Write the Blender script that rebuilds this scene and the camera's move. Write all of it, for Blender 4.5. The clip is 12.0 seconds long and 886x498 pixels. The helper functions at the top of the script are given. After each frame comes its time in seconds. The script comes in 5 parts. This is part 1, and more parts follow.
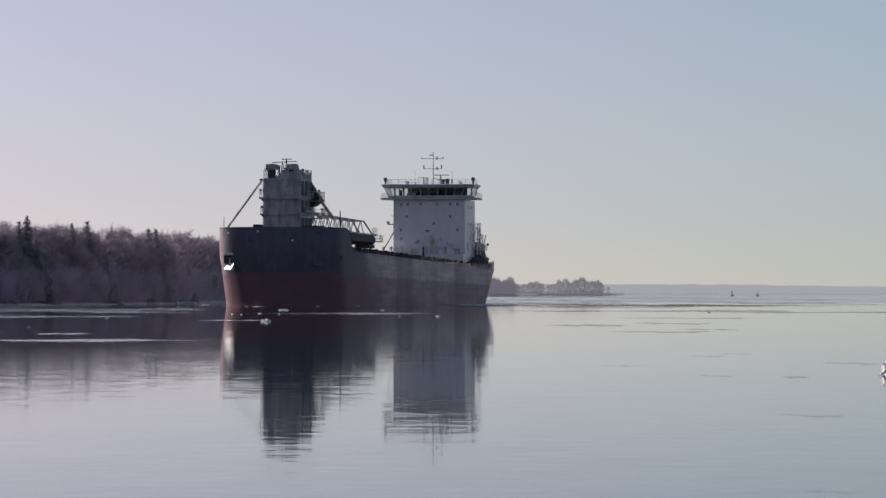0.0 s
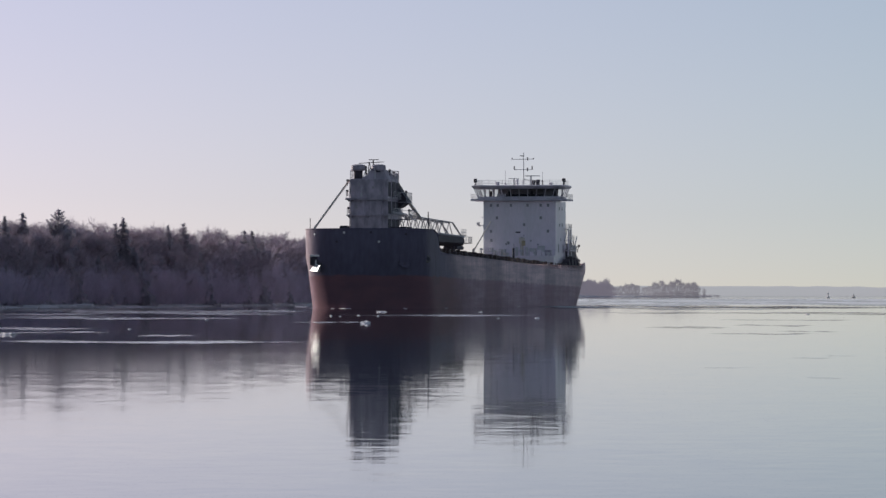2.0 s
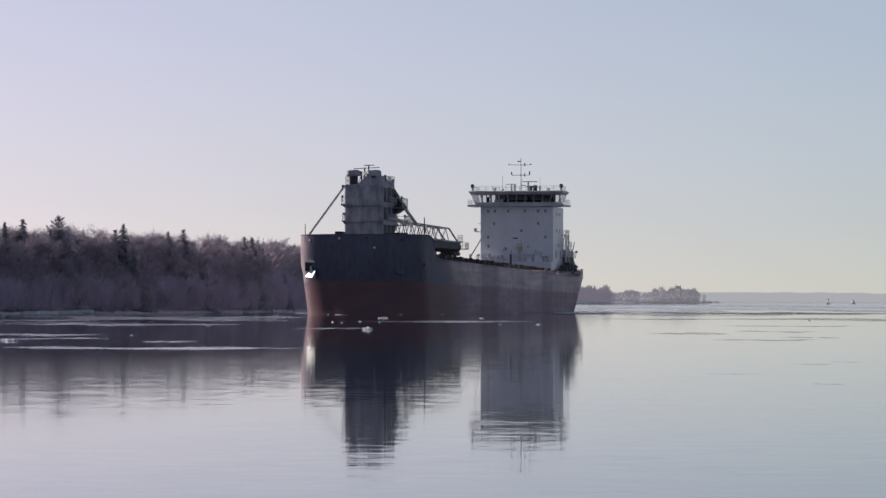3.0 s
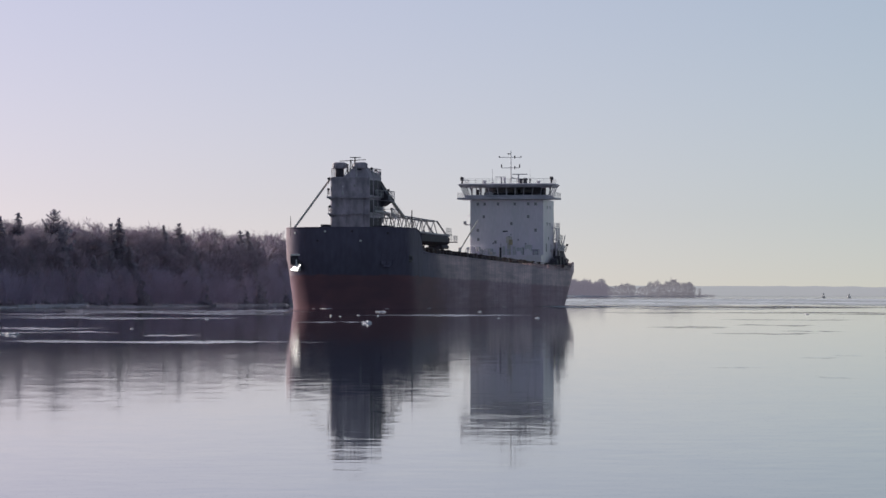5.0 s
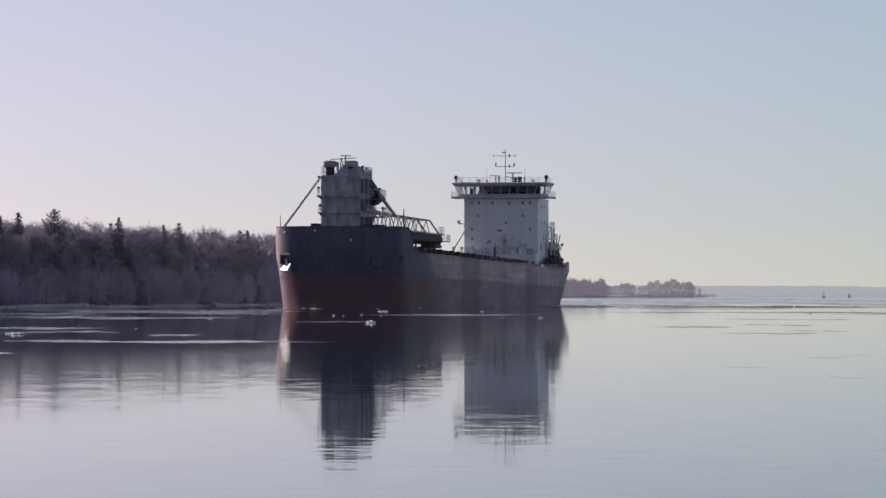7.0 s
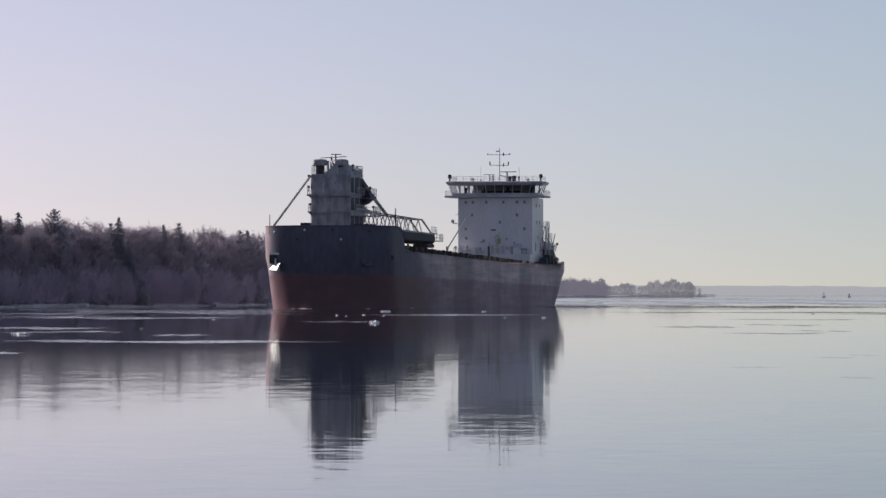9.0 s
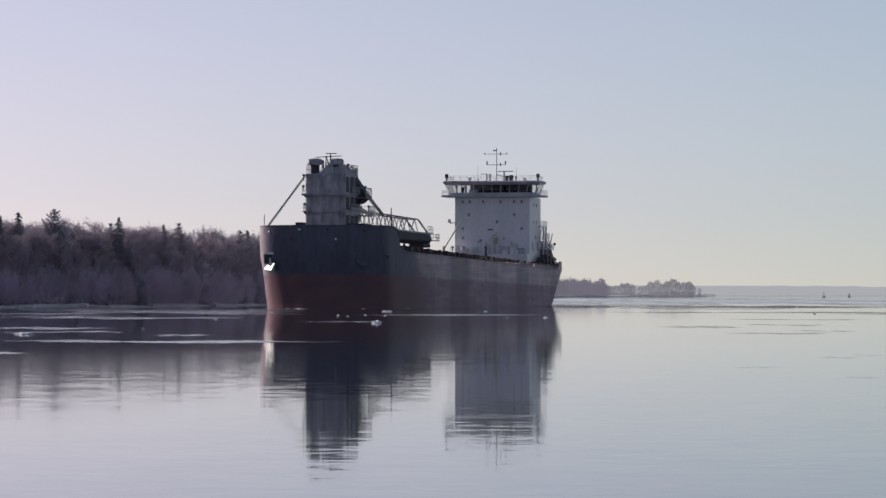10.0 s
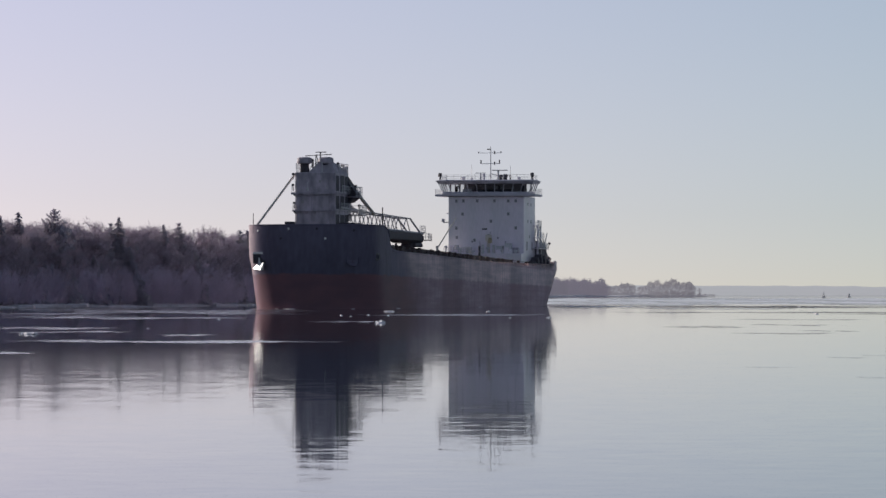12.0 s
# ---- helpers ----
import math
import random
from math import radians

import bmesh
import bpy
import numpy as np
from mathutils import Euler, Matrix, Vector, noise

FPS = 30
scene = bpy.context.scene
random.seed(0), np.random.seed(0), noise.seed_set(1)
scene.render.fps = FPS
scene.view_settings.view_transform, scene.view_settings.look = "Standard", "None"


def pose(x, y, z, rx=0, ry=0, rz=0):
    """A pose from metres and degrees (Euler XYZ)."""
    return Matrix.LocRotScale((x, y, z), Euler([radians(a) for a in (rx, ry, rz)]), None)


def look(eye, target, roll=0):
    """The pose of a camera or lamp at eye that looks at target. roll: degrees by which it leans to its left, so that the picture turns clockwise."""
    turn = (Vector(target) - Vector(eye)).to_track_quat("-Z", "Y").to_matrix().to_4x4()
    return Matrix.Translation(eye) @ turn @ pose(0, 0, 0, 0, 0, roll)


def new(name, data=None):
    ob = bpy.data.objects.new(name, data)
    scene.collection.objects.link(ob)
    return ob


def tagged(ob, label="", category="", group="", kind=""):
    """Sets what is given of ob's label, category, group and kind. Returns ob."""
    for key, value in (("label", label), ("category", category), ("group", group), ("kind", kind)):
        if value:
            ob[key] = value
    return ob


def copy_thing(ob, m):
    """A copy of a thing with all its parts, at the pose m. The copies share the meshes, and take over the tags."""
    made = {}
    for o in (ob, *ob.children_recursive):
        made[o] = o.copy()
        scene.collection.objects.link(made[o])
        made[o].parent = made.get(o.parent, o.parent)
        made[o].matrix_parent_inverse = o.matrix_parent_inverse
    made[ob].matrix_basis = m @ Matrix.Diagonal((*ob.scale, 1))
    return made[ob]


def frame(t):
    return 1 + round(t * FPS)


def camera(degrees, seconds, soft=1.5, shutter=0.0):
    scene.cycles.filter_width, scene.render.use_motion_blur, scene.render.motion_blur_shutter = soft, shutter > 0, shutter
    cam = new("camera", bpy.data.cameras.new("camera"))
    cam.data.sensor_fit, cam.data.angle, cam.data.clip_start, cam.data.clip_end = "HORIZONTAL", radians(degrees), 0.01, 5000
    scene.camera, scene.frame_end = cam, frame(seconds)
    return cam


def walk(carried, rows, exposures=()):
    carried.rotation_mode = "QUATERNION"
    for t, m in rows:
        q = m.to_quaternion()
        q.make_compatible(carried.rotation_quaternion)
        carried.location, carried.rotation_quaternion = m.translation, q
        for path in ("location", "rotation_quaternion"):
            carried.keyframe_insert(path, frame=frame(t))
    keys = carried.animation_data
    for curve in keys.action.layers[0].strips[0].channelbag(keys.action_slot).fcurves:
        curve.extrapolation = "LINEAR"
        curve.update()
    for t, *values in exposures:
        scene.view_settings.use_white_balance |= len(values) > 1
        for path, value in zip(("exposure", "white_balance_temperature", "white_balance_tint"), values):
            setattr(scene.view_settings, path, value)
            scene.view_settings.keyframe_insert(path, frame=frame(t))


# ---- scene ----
# The camera stands on the near bank, three metres over the river, behind a long lens.
LENS = 11.763
TILT = 90.579          # looks a little above the horizon
cam = camera(LENS, 12.0, soft=1.5)


def aim(yaw, tilt):
    return pose(0, 0, 3.0, TILT + tilt, 0, yaw)


# seconds, degrees of turn to the left and of lift, against the final steady aim
PAN = [
    (0.0, -1.215, -0.019), (0.1, -0.900, -0.013), (0.2, -0.560, 0.000), (0.3, -0.243, 0.036), (0.4, -0.066, 0.076),
    (0.5, 0.090, 0.116), (0.6, 0.143, 0.128), (0.7, 0.166, 0.150), (0.8, 0.211, 0.162), (0.9, 0.224, 0.158),
    (1.0, 0.210, 0.105), (1.1, 0.164, 0.062), (1.2, 0.130, 0.022), (1.3, 0.074, 0.012), (1.4, 0.064, 0.011),
    (1.5, 0.060, 0.010), (2.0, 0.060, 0.006), (2.5, 0.060, 0.004), (2.6, 0.060, 0.006), (2.7, 0.060, 0.030),
    (2.8, 0.060, 0.040), (2.9, 0.060, 0.072), (3.0, 0.060, 0.088), (3.1, 0.051, 0.000), (3.2, 0.024, 0.014),
    (3.6, 0.012, 0.010), (4.8, 0.002, 0.006), (5.0, 0.000, 0.004), (7.0, 0.000, 0.000), (9.0, 0.000, 0.000), (12.0, 0.000, 0.000),
]
walk(cam, [(t, aim(a, b)) for t, a, b in PAN], exposures=[(0, -0.14), (1.0, -0.06), (1.6, 0.0), (12, 0.0)])

# ---- sky, sun ----
SUN_AZ, SUN_EL = -46.0, 19.0      # degrees from the view to the left, degrees up
world = bpy.data.worlds.new("winter_sky")
scene.world = world
world.use_nodes = True
wn, wl = world.node_tree.nodes, world.node_tree.links
bg = wn["Background"]
sky = wn.new("ShaderNodeTexSky")
sky.sky_type, sky.sun_disc = "NISHITA", False
sky.sun_elevation, sky.sun_rotation = radians(SUN_EL), radians(SUN_AZ)
sky.altitude, sky.air_density, sky.dust_density, sky.ozone_density = 180, 1.0, 1.0, 2.0
# the haze layer is thin: the sky clears quickly above the horizon
wc, wm = wn.new("ShaderNodeTexCoord"), wn.new("ShaderNodeMapping")
wm.inputs["Location"].default_value, wm.inputs["Scale"].default_value = (0, 0, 0.06), (1, 1, 1.8)
wl.new(wc.outputs["Generated"], wm.inputs["Vector"])
wl.new(wm.outputs["Vector"], sky.inputs["Vector"])
# a milky, faintly lilac winter haze
milk, lilac = wn.new("ShaderNodeHueSaturation"), wn.new("ShaderNodeMix")
milk.inputs["Saturation"].default_value = 0.66
lilac.data_type, lilac.blend_type = "RGBA", "MULTIPLY"
lilac.inputs["Factor"].default_value = 1.0
# the haze is rosier toward the sun and cooler away from it
toward, span, tone = wn.new("ShaderNodeVectorMath"), wn.new("ShaderNodeMapRange"), wn.new("ShaderNodeMix")
toward.operation, tone.data_type = "DOT_PRODUCT", "RGBA"
toward.inputs[1].default_value = (math.sin(radians(SUN_AZ)), math.cos(radians(SUN_AZ)), 0)
span.inputs["From Min"].default_value, span.inputs["From Max"].default_value = 0.57, 0.80
tone.inputs["A"].default_value, tone.inputs["B"].default_value = (1.028, 1.012, 1.045, 1), (1.21, 0.985, 1.125, 1)
wl.new(wc.outputs["Generated"], toward.inputs[0])
wl.new(toward.outputs["Value"], span.inputs["Value"])
wl.new(span.outputs["Result"], tone.inputs["Factor"])
# and creamier low down than higher up
lift, high, cream, hue = wn.new("ShaderNodeSeparateXYZ"), wn.new("ShaderNodeMapRange"), wn.new("ShaderNodeMix"), wn.new("ShaderNodeVectorMath")
high.inputs["From Max"].default_value = 0.07
cream.data_type, hue.operation = "RGBA", "MULTIPLY"
cream.inputs["A"].default_value, cream.inputs["B"].default_value = (0.965, 0.938, 0.885, 1), (0.97, 1.0, 0.985, 1)
wl.new(wc.outputs["Generated"], lift.inputs["Vector"])
wl.new(lift.outputs["Z"], high.inputs["Value"])
wl.new(high.outputs["Result"], cream.inputs["Factor"])
wl.new(tone.outputs["Result"], hue.inputs[0])
wl.new(cream.outputs["Result"], hue.inputs[1])
wl.new(hue.outputs["Vector"], lilac.inputs["B"])
wl.new(sky.outputs["Color"], milk.inputs["Color"])
wl.new(milk.outputs["Color"], lilac.inputs["A"])
wl.new(lilac.outputs["Result"], bg.inputs["Color"])
bg.inputs["Strength"].default_value = 0.1

sun = new("sun", bpy.data.lights.new("sun", "SUN"))
sun.data.energy, sun.data.angle, sun.data.color = 4.5, radians(0.55), (1.0, 0.93, 0.85)
az, el = radians(SUN_AZ), radians(SUN_EL)
sun_from = Vector((math.sin(az) * math.cos(el), math.cos(az) * math.cos(el), math.sin(el)))
sun.matrix_world = look(sun_from * 200, (0, 0, 0))


# ---- materials ----
def paint(name, base, rough=0.5, metal=0.0, var=0.15, scale=1.0, bump=0.05, fine=14.0, tint=None, stretch=(1, 1, 1), spec=0.5):
    """A surface with stains at a broad scale, grain at a fine one, and slight relief. tint: the colour of its stains."""
    m = bpy.data.materials.new(name)
    m.use_nodes = True
    n, l = m.node_tree.nodes, m.node_tree.links
    p = n["Principled BSDF"]
    tc, mp = n.new("ShaderNodeTexCoord"), n.new("ShaderNodeMapping")
    mp.inputs["Scale"].default_value = stretch
    l.new(tc.outputs["Object"], mp.inputs["Vector"])
    broad, grain = n.new("ShaderNodeTexNoise"), n.new("ShaderNodeTexNoise")
    broad.inputs["Scale"].default_value, broad.inputs["Detail"].default_value = scale, 6
    grain.inputs["Scale"].default_value, grain.inputs["Detail"].default_value = fine, 4
    for t in (broad, grain):
        l.new(mp.outputs["Vector"], t.inputs["Vector"])
    ramp = n.new("ShaderNodeValToRGB")
    ramp.color_ramp.elements[0].position, ramp.color_ramp.elements[1].position = 0.35, 0.68
    ramp.color_ramp.elements[0].color = (*(tint or [c * (1 - 2 * var) for c in base]), 1)
    ramp.color_ramp.elements[1].color = (*base, 1)
    l.new(broad.outputs["Fac"], ramp.inputs["Fac"])
    mix = n.new("ShaderNodeMix")
    mix.data_type, mix.blend_type = "RGBA", "MULTIPLY"
    mix.inputs["Factor"].default_value = min(1.0, var * 3)
    l.new(ramp.outputs["Color"], mix.inputs["A"])
    grey = n.new("ShaderNodeMapRange")
    grey.inputs["From Min"].default_value, grey.inputs["From Max"].default_value = 0.3, 0.7
    grey.inputs["To Min"].default_value, grey.inputs["To Max"].default_value = 0.6, 1.15
    l.new(grain.outputs["Fac"], grey.inputs["Value"])
    l.new(grey.outputs["Result"], mix.inputs["B"])
    l.new(mix.outputs["Result"], p.inputs["Base Color"])
    rr = n.new("ShaderNodeMapRange")
    rr.inputs["To Min"].default_value, rr.inputs["To Max"].default_value = max(0.02, rough - 0.12), min(1, rough + 0.12)
    l.new(broad.outputs["Fac"], rr.inputs["Value"])
    l.new(rr.outputs["Result"], p.inputs["Roughness"])
    p.inputs["Metallic"].default_value = metal
    p.inputs["Specular IOR Level"].default_value = spec
    if bump:
        b = n.new("ShaderNodeBump")
        b.inputs["Strength"].default_value, b.inputs["Distance"].default_value = bump, 0.05
        l.new(grain.outputs["Fac"], b.inputs["Height"])
        l.new(b.outputs["Normal"], p.inputs["Normal"])
    return m


def thin_growth(name, base, glow, share=0.5):
    """Twigs, needles and brush: matt, and letting part of the light behind them through to lighten them."""
    m = paint(name, base, 0.85, var=0.2, scale=0.2, fine=1.0, bump=0)
    n, l = m.node_tree.nodes, m.node_tree.links
    p, out = n["Principled BSDF"], n["Material Output"]
    p.inputs["Specular IOR Level"].default_value = 0.1
    tr, mix = n.new("ShaderNodeBsdfTranslucent"), n.new("ShaderNodeMixShader")
    tr.inputs["Color"].default_value = (*glow, 1)
    mix.inputs["Fac"].default_value = share
    l.new(p.outputs["BSDF"], mix.inputs[1])
    l.new(tr.outputs["BSDF"], mix.inputs[2])
    l.new(mix.outputs["Shader"], out.inputs["Surface"])
    return m


def water_material(name, rough, slope, scale, undulation):
    """Still water: dark below, its mirror disturbed by wavelets of a slight slope, stronger in wind-touched patches."""
    m = bpy.data.materials.new(name)
    m.use_nodes = True
    n, l = m.node_tree.nodes, m.node_tree.links
    p = n["Principled BSDF"]
    p.inputs["Base Color"].default_value = (0.006, 0.008, 0.012, 1)
    p.inputs["IOR"].default_value = 1.21
    tc, mp = n.new("ShaderNodeTexCoord"), n.new("ShaderNodeMapping")
    mp.inputs["Scale"].default_value = (0.6, 1.0, 1.0)
    l.new(tc.outputs["Object"], mp.inputs["Vector"])
    wave, patch = n.new("ShaderNodeTexNoise"), n.new("ShaderNodeTexNoise")
    wave.inputs["Scale"].default_value, wave.inputs["Detail"].default_value = scale, 2
    patch.inputs["Scale"].default_value, patch.inputs["Detail"].default_value = 0.03, 2
    for t in (wave, patch):
        l.new(mp.outputs["Vector"], t.inputs["Vector"])
    amp = n.new("ShaderNodeMapRange")
    amp.inputs["From Min"].default_value, amp.inputs["From Max"].default_value = 0.35, 0.7
    amp.inputs["To Min"].default_value, amp.inputs["To Max"].default_value = 0.6 * slope, 1.3 * slope
    l.new(patch.outputs["Fac"], amp.inputs["Value"])
    # a light air roughens the water off the wooded bank, nearer than the long streak of ice
    place, wavy = n.new("ShaderNodeSeparateXYZ"), n.new("ShaderNodeMath")
    l.new(tc.outputs["Object"], place.inputs["Vector"])
    wavy.operation, wavy.inputs[0].default_value = "ADD", 1.0
    gust = None
    for axis, near_edge, full in (("X", -4.5, -10.0), ("Y", 262.0, 175.0), ("Y", 70.0, 120.0)):
        edge = n.new("ShaderNodeMapRange")
        edge.interpolation_type = "SMOOTHSTEP"
        edge.inputs["From Min"].default_value, edge.inputs["From Max"].default_value = near_edge, full
        l.new(place.outputs[axis], edge.inputs["Value"])
        if gust is None:
            edge.inputs["To Max"].default_value = 0.6
            gust = edge.outputs["Result"]
        else:
            both = n.new("ShaderNodeMath")
            both.operation = "MULTIPLY"
            l.new(gust, both.inputs[0])
            l.new(edge.outputs["Result"], both.inputs[1])
            gust = both.outputs["Value"]
    l.new(gust, wavy.inputs[1])
    ruffle = n.new("ShaderNodeMath")
    ruffle.operation, ruffle.inputs[0].default_value = "MULTIPLY", rough
    l.new(wavy.outputs["Value"], ruffle.inputs[1])
    l.new(ruffle.outputs["Value"], p.inputs["Roughness"])
    centre, grow, up, unit, swell, roll, total = (n.new("ShaderNodeVectorMath") for _ in range(7))
    centre.operation, grow.operation, up.operation, unit.operation = "SUBTRACT", "SCALE", "MULTIPLY_ADD", "NORMALIZE"
    # slower undulations a metre or two long
    long_wave = n.new("ShaderNodeTexNoise")
    long_wave.inputs["Scale"].default_value, long_wave.inputs["Detail"].default_value = 0.8, 1
    l.new(mp.outputs["Vector"], long_wave.inputs["Vector"])
    swell.operation, roll.operation, total.operation = "SUBTRACT", "SCALE", "ADD"
    swell.inputs[1].default_value, roll.inputs["Scale"].default_value = (0.5, 0.5, 0.5), undulation
    l.new(long_wave.outputs["Color"], swell.inputs[0])
    l.new(swell.outputs["Vector"], roll.inputs[0])
    l.new(grow.outputs["Vector"], total.inputs[0])
    l.new(roll.outputs["Vector"], total.inputs[1])
    centre.inputs[1].default_value = (0.5, 0.5, 0.5)
    l.new(wave.outputs["Color"], centre.inputs[0])
    l.new(centre.outputs["Vector"], grow.inputs[0])
    l.new(amp.outputs["Result"], grow.inputs["Scale"])
    l.new(total.outputs["Vector"], up.inputs[0])
    up.inputs[1].default_value, up.inputs[2].default_value = (0.9, 1.0, 0.0), (0, 0, 1)
    l.new(up.outputs["Vector"], unit.inputs[0])
    l.new(unit.outputs["Vector"], p.inputs["Normal"])
    return m


def patchy(m, scale, most=1.0):
    """Lets a sheet on the water thin out toward its rim and break up in streaks."""
    n, l = m.node_tree.nodes, m.node_tree.links
    p, out = n["Principled BSDF"], n["Material Output"]
    rim, tc, mp, streak = n.new("ShaderNodeAttribute"), n.new("ShaderNodeTexCoord"), n.new("ShaderNodeMapping"), n.new("ShaderNodeTexNoise")
    rim.attribute_name = "cover"
    mp.inputs["Scale"].default_value = (scale * 2.6, scale * 0.35, 1)
    streak.inputs["Scale"].default_value, streak.inputs["Detail"].default_value, streak.inputs["Roughness"].default_value = 1.0, 7, 0.72
    l.new(tc.outputs["Object"], mp.inputs["Vector"])
    l.new(mp.outputs["Vector"], streak.inputs["Vector"])
    add, ramp = n.new("ShaderNodeMath"), n.new("ShaderNodeMapRange")
    add.operation = "MULTIPLY_ADD"
    add.inputs[1].default_value = 0.50
    l.new(rim.outputs["Fac"], add.inputs[0])
    l.new(streak.outputs["Fac"], add.inputs[2])
    ramp.inputs["From Min"].default_value, ramp.inputs["From Max"].default_value = 0.58, 1.02
    ramp.inputs["To Max"].default_value = most
    l.new(add.outputs["Value"], ramp.inputs["Value"])
    clear, mix = n.new("ShaderNodeBsdfTransparent"), n.new("ShaderNodeMixShader")
    l.new(ramp.outputs["Result"], mix.inputs["Fac"])
    l.new(clear.outputs["BSDF"], mix.inputs[1])
    l.new(p.outputs["BSDF"], mix.inputs[2])
    l.new(mix.outputs["Shader"], out.inputs["Surface"])
    return m


def hull_material():
    """Blue-black topsides over red bottom paint; abaft the bow both are scraped grey, less so in set bands, with plate
    seams and run-down streaks. Sunlight on the starboard bow is put into the colour as grey.
    """
    # the black is lifted: a veil of haze is put into this base colour
    m = paint("hull_paint", (0.195, 0.178, 0.248), rough=0.34, var=0.12, scale=0.12, fine=1.2, bump=0.03, stretch=(1, 1, 0.35), spec=0.10)
    n, l = m.node_tree.nodes, m.node_tree.links
    p = n["Principled BSDF"]
    old = p.inputs["Base Color"].links[0].from_socket
    tc, sep = n.new("ShaderNodeTexCoord"), n.new("ShaderNodeSeparateXYZ")
    l.new(tc.outputs["Object"], sep.inputs["Vector"])

    def calc(op, a, b=None, c=None):
        k = n.new("ShaderNodeMath")
        k.operation = op
        for i, v in enumerate((a, b, c)):
            if v is None:
                continue
            if isinstance(v, (int, float)):
                k.inputs[i].default_value = v
            else:
                l.new(v, k.inputs[i])
        return k.outputs["Value"]

    def ramp(v, a, b, lo=0.0, hi=1.0, smooth=False):
        k = n.new("ShaderNodeMapRange")
        k.interpolation_type = "SMOOTHSTEP" if smooth else "LINEAR"
        for name, value in (("From Min", a), ("From Max", b), ("To Min", lo), ("To Max", hi)):
            k.inputs[name].default_value = value
        l.new(v, k.inputs["Value"])
        return k.outputs["Result"]

    def cloud(size, detail=4.0, rough=0.5):
        """Noise over the hull with features of about that size in metres along x, y and z."""
        k, q = n.new("ShaderNodeTexNoise"), n.new("ShaderNodeMapping")
        q.inputs["Scale"].default_value = [1 / v for v in size]
        k.inputs["Scale"].default_value, k.inputs["Detail"].default_value, k.inputs["Roughness"].default_value = 1.0, detail, rough
        l.new(tc.outputs["Object"], q.inputs["Vector"])
        l.new(q.outputs["Vector"], k.inputs["Vector"])
        return k.outputs["Fac"]

    def blend(f, a, b):
        k = n.new("ShaderNodeMix")
        k.data_type = "RGBA"
        for name, v in (("Factor", f), ("A", a), ("B", b)):
            if isinstance(v, (int, float, tuple)):
                k.inputs[name].default_value = v
            else:
                l.new(v, k.inputs[name])
        return k.outputs["Result"]

    along, up = sep.outputs["Y"], sep.outputs["Z"]
    # the paint line follows the keel
    line_z = calc("ADD", calc("MULTIPLY_ADD", along, 0.0098, up), calc("MULTIPLY", cloud((2.0, 3.0, 1.2)), 0.9))
    line = ramp(line_z, 6.55, 7.05, smooth=True)
    # scrapes from lock walls along the flat of the side: none on the bow, less in four set bands
    bow_edge = calc("ADD", calc("MULTIPLY_ADD", up, 0.9, along), calc("MULTIPLY", cloud((9.0, 9.0, 4.0)), 16.0))
    aft = ramp(bow_edge, 42, 72, smooth=True)
    strip = None
    for mid, half, weight in ((81, 14, 0.48), (153, 10, 0.40), (118, 7, 0.15), (196, 7, 0.24)):
        off = calc("ABSOLUTE", calc("SUBTRACT", calc("MULTIPLY_ADD", cloud((6.0, 6.0, 5.0)), 9.0, along), mid + 4.5))
        v = calc("SUBTRACT", 1.0, calc("MULTIPLY", ramp(off, half * 0.45, half, 1.0, 0.0, True), weight))
        strip = v if strip is None else calc("MULTIPLY", strip, v)
    long_scrape = ramp(cloud((9.0, 16.0, 0.9), 6.0, 0.65), 0.32, 0.64, 0.58, 1.0)
    blotch = ramp(cloud((7.0, 9.0, 3.0), 5.0, 0.6), 0.30, 0.62, 0.62, 1.0)
    run = ramp(cloud((0.9, 1.3, 9.0), 4.0, 0.6), 0.36, 0.62, 0.72, 1.0)
    worn_or_lit = calc("MULTIPLY", calc("MULTIPLY", calc("MULTIPLY", long_scrape, blotch), calc("MULTIPLY", strip, aft)), run)
    # plate seams
    seam_u = ramp(calc("ABSOLUTE", calc("SUBTRACT", calc("FRACT", calc("DIVIDE", along, 11.0)), 0.5)), 0.006, 0.016, 0.93, 1.0)
    seam_z = ramp(calc("ABSOLUTE", calc("SUBTRACT", calc("FRACT", calc("DIVIDE", up, 2.3)), 0.5)), 0.015, 0.04, 0.95, 1.0)
    seams = calc("ADD", calc("MULTIPLY", calc("SUBTRACT", calc("MULTIPLY", seam_u, seam_z), 1.0), aft), 1.0)
    # sunlight on the starboard shoulder of the bow, painted in as blotchy grey
    shoulder = calc("MULTIPLY", ramp(sep.outputs["X"], -8.6, -11.2, 0.0, 0.55, True), calc("MULTIPLY", blotch, ramp(along, 16, 9)))
    worn_or_lit = calc("MAXIMUM", worn_or_lit, shoulder)
    top = blend(worn_or_lit, old, (0.98, 0.76, 0.765, 1))
    red = blend(ramp(cloud((6.0, 12.0, 3.0), 5.0), 0.35, 0.65), (0.208, 0.125, 0.150, 1), (0.260, 0.142, 0.163, 1))
    low = blend(calc("MULTIPLY", worn_or_lit, 0.9), red, (0.60, 0.445, 0.535, 1))
    # rust weeping in narrow lines
    rust = calc("MULTIPLY", ramp(cloud((0.5, 0.8, 7.0), 5.0, 0.65), 0.62, 0.74), 0.45)
    whole = blend(rust, blend(line, low, top), (0.20, 0.135, 0.12, 1))
    shade = n.new("ShaderNodeVectorMath")
    shade.operation = "SCALE"
    l.new(whole, shade.inputs[0])
    l.new(seams, shade.inputs["Scale"])
    # weathered paint: mostly matt, with a thin even sheen
    matt, sheen, both_s = n.new("ShaderNodeBsdfDiffuse"), n.new("ShaderNodeBsdfGlossy"), n.new("ShaderNodeMixShader")
